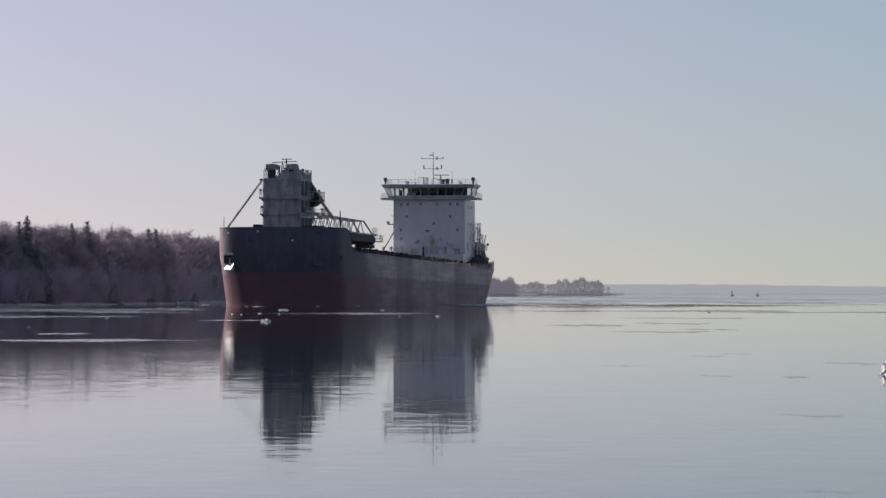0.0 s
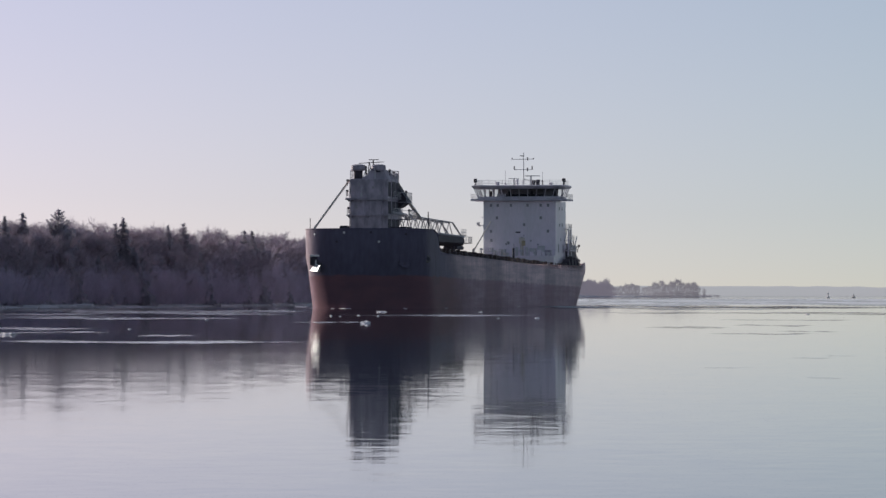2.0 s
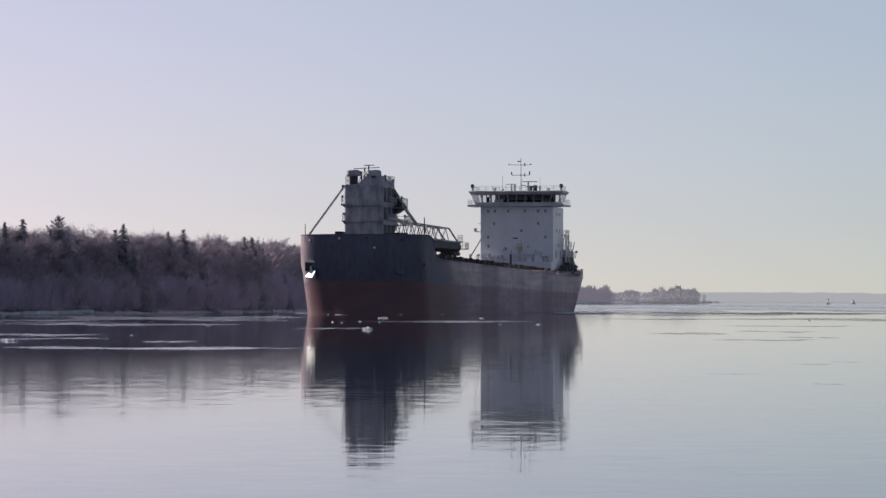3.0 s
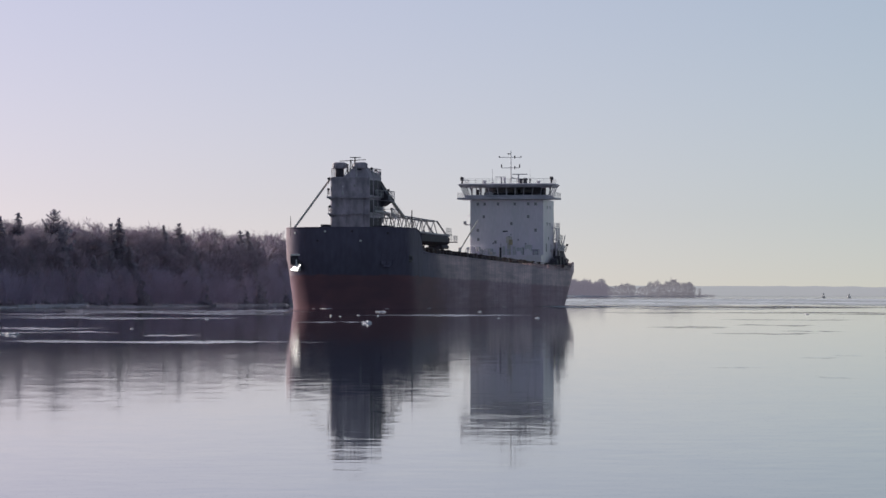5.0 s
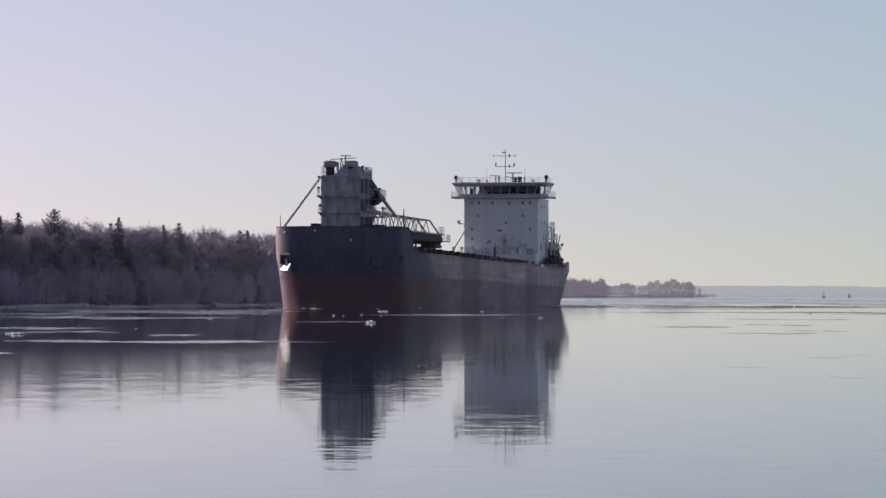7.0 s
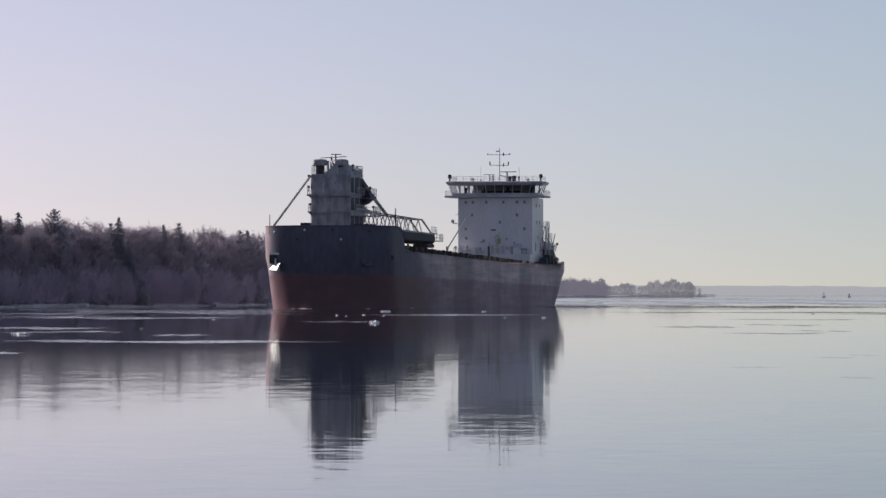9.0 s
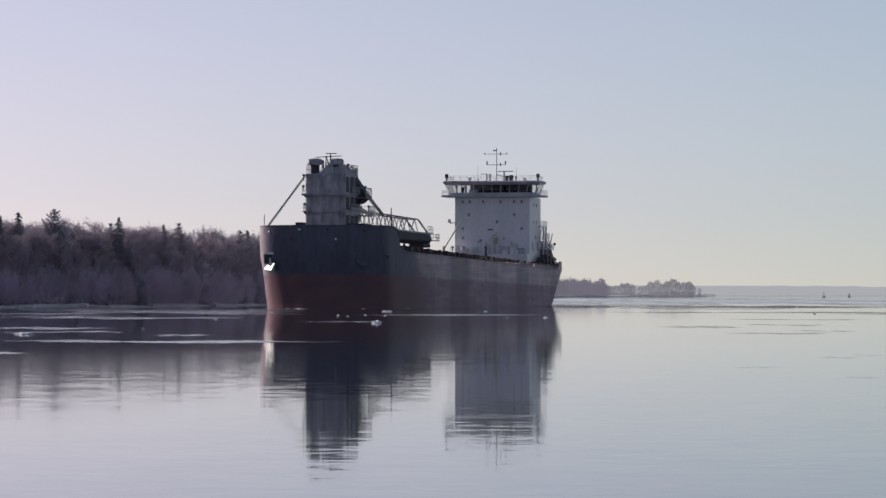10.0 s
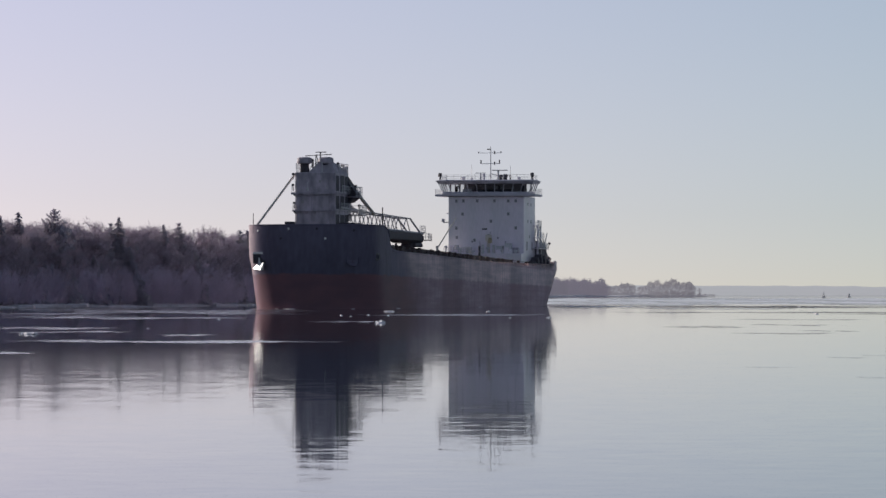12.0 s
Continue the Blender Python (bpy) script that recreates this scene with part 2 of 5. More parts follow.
    l.new(shade.outputs["Vector"], matt.inputs["Color"])
    sheen.inputs["Roughness"].default_value = 0.36
    edge = n.new("ShaderNodeFresnel")
    edge.inputs["IOR"].default_value = 1.4
    l.new(calc("MULTIPLY", edge.outputs["Fac"], 0.20), both_s.inputs["Fac"])
    l.new(matt.outputs["BSDF"], both_s.inputs[1])
    l.new(sheen.outputs["BSDF"], both_s.inputs[2])
    l.new(both_s.outputs["Shader"], n["Material Output"].inputs["Surface"])
    n.remove(p)
    return m


M_HULL = hull_material()
M_DECK = paint("deck_oxide_red", (0.085, 0.052, 0.052), 0.7, var=0.2, scale=0.3, fine=3)
M_HATCH = paint("hatch_cover_paint", (0.09, 0.056, 0.055), 0.6, var=0.2, scale=0.4, fine=4)
M_TOWER = paint("tower_grey_paint", (0.64, 0.57, 0.655), 0.5, var=0.16, scale=0.55, fine=1.6, tint=(0.33, 0.30, 0.35), stretch=(1, 1, 0.55))
M_STEEL = paint("dark_steel", (0.11, 0.10, 0.12), 0.6, metal=0.0, var=0.2, scale=0.8, fine=6, spec=0.2)
M_BOOM = paint("boom_grey_paint", (0.60, 0.57, 0.60), 0.5, var=0.2, scale=0.5, fine=5)
M_STRUT = paint("strut_cream_paint", (0.82, 0.76, 0.70), 0.5, var=0.12, scale=0.8, fine=6)
M_WHITE = paint("house_white_paint", (0.94, 0.85, 0.945), 0.34, var=0.06, scale=0.25, fine=2.5, tint=(0.80, 0.77, 0.82), stretch=(1, 1, 0.25))
M_TRIM = paint("wheelhouse_grey_white_paint", (0.74, 0.70, 0.77), 0.5, var=0.08, scale=0.4, fine=2.5, tint=(0.50, 0.48, 0.54))
M_CABIN = paint("wheelhouse_lining", (0.50, 0.46, 0.49), 0.7, var=0.1)
M_RAIL = paint("rail_white_paint", (0.72, 0.71, 0.73), 0.5, var=0.1)
M_PORT = paint("porthole_dark_glass", (0.36, 0.34, 0.38), 0.2, var=0.1, bump=0)
M_YELLOW = paint("yellow_equipment_paint", (0.62, 0.52, 0.34), 0.5, var=0.15)
M_RUST = paint("worn_anchor_steel", (0.22, 0.21, 0.21), 0.4, metal=0.0, var=0.25, scale=2, fine=9)
# white that puts glaring light into the colour of small bow parts
M_LIT_WHITE = paint("lit_white_steel", (0.88, 0.88, 0.87), 0.38, var=0.06, scale=2, fine=9)
M_SNOW = paint("snow", (0.79, 0.775, 0.825), 0.7, var=0.06, scale=0.15, fine=1.5, bump=0.25)
M_BANK = paint("snow_patched_bank", (0.80, 0.775, 0.83), 0.9, var=0.10, scale=0.25, fine=1.5, bump=0.2, tint=(0.50, 0.48, 0.50))
M_ICE = paint("floe_ice", (0.94, 0.90, 0.94), 0.55, var=0.04, scale=1.2, fine=6, bump=0.2)
M_SHEET = patchy(paint("thin_grey_ice", (0.37, 0.345, 0.41), 0.12, var=0.2, scale=0.08, fine=0.7, bump=0.02), 0.25)
# a dimmer and a fainter mix for sheets from x = 3 on
M_DIM_SHEET = patchy(paint("dim_grey_ice", (0.37, 0.37, 0.40), 0.6, var=0.2, scale=0.08, fine=0.7, bump=0.02, spec=0.15), 0.25, 0.50)
M_FAINT_SHEET = patchy(paint("faint_skim_ice", (0.30, 0.305, 0.33), 0.12, var=0.2, scale=0.08, fine=0.7, bump=0.02), 0.5, 0.45)
M_SLUSH = patchy(paint("slush", (0.84, 0.88, 0.94), 0.6, var=0.12, scale=0.02, fine=0.3, bump=0.05), 0.06)
# bark, twigs, needles and brush are overly pale: haze is put into their colour
M_BARK = paint("bark", (0.42, 0.36, 0.40), 0.9, var=0.2, scale=1.5, fine=8)
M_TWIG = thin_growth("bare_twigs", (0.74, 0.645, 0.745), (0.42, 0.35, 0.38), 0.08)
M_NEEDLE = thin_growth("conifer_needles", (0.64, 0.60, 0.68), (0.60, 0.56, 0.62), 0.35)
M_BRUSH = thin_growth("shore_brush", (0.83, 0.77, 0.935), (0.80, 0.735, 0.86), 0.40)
# near white, with the haze over the far water put into the colour
M_BUOY = paint("hazed_buoy", (0.85, 0.82, 0.82), 0.5, var=0.1)
M_WATER = water_material("calm_river_water", 0.032, 0.0115, 2.3, 0.0050)
M_RIPPLE = paint("brash_ice", (0.88, 0.90, 0.93), 0.6, var=0.12, scale=0.02, fine=0.3, bump=0.1, stretch=(0.25, 1, 1), tint=(0.60, 0.64, 0.70))

M_GLASS = bpy.data.materials.new("wheelhouse_glass")
M_GLASS.use_nodes = True
_p = M_GLASS.node_tree.nodes["Principled BSDF"]
_p.inputs["Base Color"].default_value = (0.66, 0.68, 0.69, 1)
_p.inputs["Roughness"].default_value, _p.inputs["Transmission Weight"].default_value, _p.inputs["IOR"].default_value = 0.02, 1.0, 1.05

# the haze over distance is put into the emission of the next three
M_FAR = bpy.data.materials.new("hazed_shore")
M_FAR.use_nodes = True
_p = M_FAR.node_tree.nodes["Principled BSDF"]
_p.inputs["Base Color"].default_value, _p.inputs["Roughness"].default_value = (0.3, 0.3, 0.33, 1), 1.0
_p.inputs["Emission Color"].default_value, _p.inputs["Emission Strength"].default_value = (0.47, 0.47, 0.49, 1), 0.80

M_FARWOOD = bpy.data.materials.new("hazed_woods")
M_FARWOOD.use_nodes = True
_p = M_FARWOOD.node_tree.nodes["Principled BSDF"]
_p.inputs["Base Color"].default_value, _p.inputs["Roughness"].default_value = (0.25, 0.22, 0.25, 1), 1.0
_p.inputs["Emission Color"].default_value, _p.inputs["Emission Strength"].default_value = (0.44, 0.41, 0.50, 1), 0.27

M_PALER_HAZED = bpy.data.materials.new("paler_hazed_woods")
M_PALER_HAZED.use_nodes = True
_p = M_PALER_HAZED.node_tree.nodes["Principled BSDF"]
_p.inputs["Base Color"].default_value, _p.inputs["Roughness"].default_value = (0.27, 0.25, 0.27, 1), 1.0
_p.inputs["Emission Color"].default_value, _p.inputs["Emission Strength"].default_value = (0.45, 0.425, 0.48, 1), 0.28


# ---- mesh tools ----
def mesh_of(bm, name, material, smooth=False):
    me = bpy.data.meshes.new(name)
    bmesh.ops.recalc_face_normals(bm, faces=bm.faces)
    bm.to_mesh(me)
    bm.free()
    if material:
        me.materials.append(material)
    if smooth:
        me.polygons.foreach_set("use_smooth", [True] * len(me.polygons))
    return me


def part(name, bm, material, parent, label="", smooth=False):
    ob = new(name, mesh_of(bm, name, material, smooth))
    ob.parent = parent
    return tagged(ob, label)


def repeat(name, me, parent, place, rz=0.0, label=""):
    """One more object on the same mesh, under its thing."""
    ob = new(name, me)
    ob.parent = parent
    ob.location, ob.rotation_euler = place, (0, 0, rz)
    return tagged(ob, label)


def empty(name, label, category, group="", kind=""):
    ob = new(name)
    ob.empty_display_size = 1.0
    return tagged(ob, label, category, group, kind)


def box(bm, x0, x1, y0, y1, z0, z1, bevel=0.0):
    v = [bm.verts.new(c) for c in ((x0, y0, z0), (x1, y0, z0), (x1, y1, z0), (x0, y1, z0), (x0, y0, z1), (x1, y0, z1), (x1, y1, z1), (x0, y1, z1))]
    fs = [bm.faces.new([v[i] for i in q]) for q in ((3, 2, 1, 0), (4, 5, 6, 7), (0, 1, 5, 4), (1, 2, 6, 5), (2, 3, 7, 6), (3, 0, 4, 7))]
    if bevel:
        es = list({e for f in fs for e in f.edges})
        bmesh.ops.bevel(bm, geom=es, offset=bevel, segments=1, affect="EDGES")
    return bm


def tube(bm, p, q, r0, r1=None, n=8, cap=True):
    """A round bar from p to q."""
    p, q = Vector(p), Vector(q)
    r1 = r0 if r1 is None else r1
    w = (q - p).normalized()
    a = w.orthogonal().normalized()
    b = w.cross(a)
    rings = []
    for c, r in ((p, r0), (q, r1)):
        rings.append([bm.verts.new(c + (a * math.cos(t) + b * math.sin(t)) * r) for t in (2 * math.pi * k / n for k in range(n))])
    for k in range(n):
        bm.faces.new((rings[0][k], rings[0][(k + 1) % n], rings[1][(k + 1) % n], rings[1][k]))
    if cap:
        bm.faces.new(rings[0][::-1])
        bm.faces.new(rings[1])
    return bm


def lathe(bm, profile, n=20, at=(0, 0, 0)):
    """Turns (radius, height) pairs about the upright axis."""
    rings = [[bm.verts.new((at[0] + r * math.cos(2 * math.pi * k / n), at[1] + r * math.sin(2 * math.pi * k / n), at[2] + z)) for k in range(n)] for r, z in profile]
    for a, b in zip(rings, rings[1:]):
        for k in range(n):
            bm.faces.new((a[k], a[(k + 1) % n], b[(k + 1) % n], b[k]))
    bm.faces.new(rings[0][::-1])
    bm.faces.new(rings[-1])
    return bm


def prism(bm, outline, z0, z1):
    """An upright prism over an outline of (x, y)."""
    lo, hi = [bm.verts.new((x, y, z0)) for x, y in outline], [bm.verts.new((x, y, z1)) for x, y in outline]
    bm.faces.new(lo[::-1])
    bm.faces.new(hi)
    for k in range(len(lo)):
        j = (k + 1) % len(lo)
        bm.faces.new((lo[k], lo[j], hi[j], hi[k]))
    return bm


def B():
    return bmesh.new()


def railing(parent, points, height=1.1, step=2.0, bars=3, r=0.035, material=None):
    """Posts, each a mesh of its own, and rails along a line of points."""
    material = material or M_RAIL
    for a, b in zip(points, points[1:]):
        a, b = Vector(a), Vector(b)
        for k in range(bars):
            up = Vector((0, 0, height * (k + 1) / bars))
            part("rail", tube(B(), a + up, b + up, r * 0.8, n=5), material, parent)
    post = mesh_of(tube(B(), (0, 0, 0), (0, 0, height), r * 1.3, n=5), "rail_post", material)
    for a, b in zip(points, points[1:]):
        a, b = Vector(a), Vector(b)
        count = max(1, round((b - a).length / step))
        for k in range(count + 1):
            repeat("rail_post", post, parent, a.lerp(b, k / count))


# ---- the river, its banks and the far distance ----
def water():
    bm = B()
    ring = []
    for k in range(64):
        t = 2 * math.pi * k / 64
        ring.append(bm.verts.new((9000 * math.cos(t), 9000 * math.sin(t), 0)))
    bm.faces.new(ring)
    return tagged(new("water", mesh_of(bm, "water", M_WATER)), "calm dark river water with faint ripples, mirroring the ship", "water", kind="structure")


def sheet_mesh(name, length, depth, seed, material, steps=90):
    """A flat ragged patch on the water in long strands, thinning to its rim and pointed at both ends."""
    off = random.Random(seed).uniform(0, 100)
    bm = B()
    cover = bm.verts.layers.float.new("cover")
    rows = []
    for k in range(steps + 1):
        s = k / steps
        ends = min(1.0, 4 * s, 4 * (1 - s))
        mid = depth * 0.9 * noise.noise((s * 2.5, off, 0))
        half = depth * (0.35 + 0.65 * ends) * (0.75 + 0.9 * noise.noise((s * 6, off, 3)))
        row = []
        for j in range(-5, 6):
            v = bm.verts.new(((s - 0.5) * length, mid + half * j / 5, 0))
            strand = 0.5 + 1.1 * noise.noise((s * length * 0.10 + 0.4 * j, j * 0.9, off)) + 0.5 * noise.noise((s * length * 0.6, j * 1.7, off + 7))
            v[cover] = ends * (1 - abs(j) / 5) ** 0.7 * min(1.25, max(0.0, 0.55 + strand))
            row.append(v)
        rows.append(row)
    for p, q in zip(rows, rows[1:]):
        for j in range(10):
            bm.faces.new((p[j], q[j], q[j + 1], p[j + 1]))
    return mesh_of(bm, name, material)


def terrain(name, label, outline, height, material, kind="structure", rough=0.5, step=14.0, backing_hill=7.5):
    """Land as a sheet: a shoreline of (x, y), the land rising away from the camera to its height within forty metres."""
    bm = B()
    pts = []
    for a, b in zip(outline, outline[1:]):
        a, b = Vector((*a, 0)), Vector((*b, 0))
        n = max(1, int((b - a).length / step))
        pts += [a.lerp(b, k / n) for k in range(n)]
    pts.append(Vector((*outline[-1], 0)))
    rows = []
    # past forty metres an unseen hill is added, pale ground lightening gaps between trees
    for off, h in ((-2, -0.6), (0, 0.1), (1.2, 0.3), (5, 0.5), (14, 0.45 * height), (40, height), (95, height + backing_hill), (400, height + 1.2 * backing_hill)):
        rows.append([bm.verts.new((p.x + off * p.x / p.length + rough * noise.noise((p.x * 0.11, p.y * 0.11, off)),
                                   p.y + off * p.y / p.length + 3 * rough * noise.noise((p.x * 0.07, p.y * 0.07, 5 + off)),
                                   h + (0.35 * rough * noise.noise((p.x * 0.2, p.y * 0.2, off)) if off > 0 else 0))) for p in pts])
    for a, b in zip(rows, rows[1:]):
        for k in range(len(pts) - 1):
            bm.faces.new((a[k], a[k + 1], b[k + 1], b[k]))
    return tagged(new(name, mesh_of(bm, name, material, True)), label, "land", kind=kind)


def brash_field(x0, x1, near, far, seed):
    """A field of fine broken ice that the ship has left astern."""
    bm = B()
    n = 70
    rows = []
    for k in range(n + 1):
        x = x0 + (x1 - x0) * k / n
        open_end = min(1.0, 6 * k / n + 0.15)
        a = near + 22 * noise.noise((x * 0.02, seed, 0)) + 10 * noise.noise((x * 0.11, seed, 4))
        b = a + (far - near) * open_end + 200 * noise.noise((x * 0.012, seed, 9))
        rows.append([bm.verts.new((x, a + (b - a) * j / 6, 0)) for j in range(7)])
    for p, q in zip(rows, rows[1:]):
        for j in range(6):
            bm.faces.new((p[j], q[j], q[j + 1], p[j + 1]))
    return mesh_of(bm, "brash_ice", M_RIPPLE)


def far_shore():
    """A low wooded shore far across the water, its haze put into a pale glow."""
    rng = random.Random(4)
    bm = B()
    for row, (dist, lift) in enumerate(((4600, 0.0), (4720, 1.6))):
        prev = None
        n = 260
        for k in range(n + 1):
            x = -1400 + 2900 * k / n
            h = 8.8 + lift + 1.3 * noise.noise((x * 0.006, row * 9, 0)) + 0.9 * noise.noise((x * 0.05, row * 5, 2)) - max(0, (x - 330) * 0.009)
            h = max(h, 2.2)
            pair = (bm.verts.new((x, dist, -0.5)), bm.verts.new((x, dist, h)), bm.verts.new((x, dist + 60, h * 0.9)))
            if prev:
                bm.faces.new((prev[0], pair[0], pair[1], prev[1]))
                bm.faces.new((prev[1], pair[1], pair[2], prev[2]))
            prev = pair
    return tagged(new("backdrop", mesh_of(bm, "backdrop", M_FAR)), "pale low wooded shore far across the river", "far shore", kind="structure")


# ---- trees ----
def bare_tree_meshes(seed, height, thick=1.0, twigs=14, leafage=None):
    """Trunk with limbs, and a crown of fine leafless twigs."""
    rng = random.Random(seed)
    trunk, crown = B(), B()
    lean = Vector((rng.uniform(-0.05, 0.05), rng.uniform(-0.05, 0.05), 1)).normalized()
    top = lean * height * 0.85
    tube(trunk, (0, 0, -0.3), top * 0.5, height * 0.014, height * 0.009, n=6)
    tube(trunk, top * 0.5, top, height * 0.009, height * 0.003, n=5)

    def sliver(bm, p, q, w):
        d = (q - p).cross(Vector((rng.gauss(0, 1), rng.gauss(0, 1), rng.gauss(0, 1)))).normalized() * w
        bm.faces.new((bm.verts.new(p - d), bm.verts.new(p + d), bm.verts.new(q)))

    for k in range(46):
        s = rng.uniform(0.16, 1.0)
        root = top * s
        ang = rng.uniform(0, 2 * math.pi)
        reach = height * (0.10 + 0.20 * math.sin(math.pi * min(1, s * 0.95)) ** 0.8) * rng.uniform(0.6, 1.1)
        out = Vector((math.cos(ang), math.sin(ang), rng.uniform(0.35, 1.1))).normalized() * reach
        tip = root + out
        tube(trunk, root, tip, height * 0.0045, height * 0.001, n=4, cap=False)
        for j in range(twigs):
            a = root + out * rng.uniform(0.25, 1.0)
            d = (out.normalized() + Vector((rng.gauss(0, 0.6), rng.gauss(0, 0.6), rng.gauss(0.25, 0.45)))).normalized()
            b = a + d * height * rng.uniform(0.05, 0.11)
            sliver(crown, a, b, 0.06 * thick)
            for i in range(6):
                c = a.lerp(b, rng.uniform(0.3, 1))
                e = c + (d + Vector((rng.gauss(0, 0.7), rng.gauss(0, 0.7), rng.gauss(0.1, 0.5)))).normalized() * height * rng.uniform(0.02, 0.055)
                sliver(crown, c, e, 0.05 * thick)
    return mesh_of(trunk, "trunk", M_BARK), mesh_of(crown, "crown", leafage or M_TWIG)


def conifer_meshes(seed, height, spread, droop, bare, gap, taper=0.8):
    """Trunk, and whorls of drooping boughs built of small needle sprays."""
    rng = random.Random(seed)
    trunk, crown = B(), B()
    tube(trunk, (0, 0, -0.3), (0, 0, height * 0.97), height * 0.013, height * 0.002, n=6)
    z = height * bare
    while z < height * 0.985:
        s = (z - height * bare) / (height * (1 - bare))
        reach = spread * (1 - s) ** taper * rng.uniform(0.7, 1.1) + 0.15
        n = rng.randint(6, 9)
        a0 = rng.uniform(0, 6.28)
        for k in range(n):
            if rng.random() < gap:
                continue
            ang = a0 + 2 * math.pi * k / n + rng.gauss(0, 0.15)
            r = reach * rng.uniform(0.65, 1.15)
            zz = z + rng.uniform(-0.02, 0.02) * height
            way, side = Vector((math.cos(ang), math.sin(ang), 0)), Vector((-math.sin(ang), math.cos(ang), 0))
            for j in range(7):
                f = (j + 0.4) / 7
                c = way * r * f + Vector((0, 0, zz - droop * r * f ** 1.5 + ((0.25 if droop > 0 else 0.55) * r * f * f if droop < 0.2 else 0)))
                w = 0.32 * r * (1 - 0.5 * f) + 0.17
                for sgn in (-1, 1):
                    q = c + side * sgn * w * rng.uniform(0.7, 1.2) + way * 0.16 * r + Vector((0, 0, -0.12 * r * rng.uniform(0.2, 3.0)))
                    u = c + way * 0.22 * r + Vector((0, 0, rng.uniform(-0.03, 0.10) * r))
                    crown.faces.new((crown.verts.new(c + Vector((0, 0, 0.1))), crown.verts.new(q), crown.verts.new(u)))
        z += height * rng.uniform(0.012, 0.022)
    for k in range(10):
        a = k * 0.628
        crown.faces.new((crown.verts.new((0, 0, height)), crown.verts.new((0.3 * math.cos(a), 0.3 * math.sin(a), height * 0.955)), crown.verts.new((0.3 * math.cos(a + 1.2), 0.3 * math.sin(a + 1.2), height * 0.95))))
    return mesh_of(trunk, "trunk", M_BARK), mesh_of(crown, "crown", M_NEEDLE)


def tree_thing(name, meshes, label, group):
    ob = empty(name, label, "tree", group)
    repeat("trunk", meshes[0], ob, (0, 0, 0))
    repeat("crown", meshes[1], ob, (0, 0, 0))
    return ob


def stand(ob, x, y, z, size, turn):
    return Matrix.Translation((x, y, z)) @ Matrix.Rotation(turn, 4, "Z") @ Matrix.Diagonal((size, size, size, 1))


# shoreline of the wooded bank, then its run back behind the ship to the low point
SHORE = [(-165, 640), (-118, 800), (-88, 840), (-66, 900), (-45, 990), (-30, 1090), (-14, 1250), (10, 1700), (52, 2500), (90, 3120), (128, 3230), (168, 3300), (205, 3330)]


def shore_at(s):
    """The point at s metres along the shoreline."""
    for a, b in zip(SHORE, SHORE[1:]):
        d = math.dist(a, b)
        if s <= d:
            return a[0] + (b[0] - a[0]) * s / d, a[1] + (b[1] - a[1]) * s / d
        s -= d
    return SHORE[-1]


def ground_height(off, top=2.2):
    for (a, h), (b, g) in zip(((0, 0.1), (1.2, 0.3), (5, 0.5), (14, 0.45 * top), (40, top)), ((1.2, 0.3), (5, 0.5), (14, 0.45 * top), (40, top), (4000, top))):
        if off <= b:
            return h + (g - h) * (off - a) / (b - a)
    return top


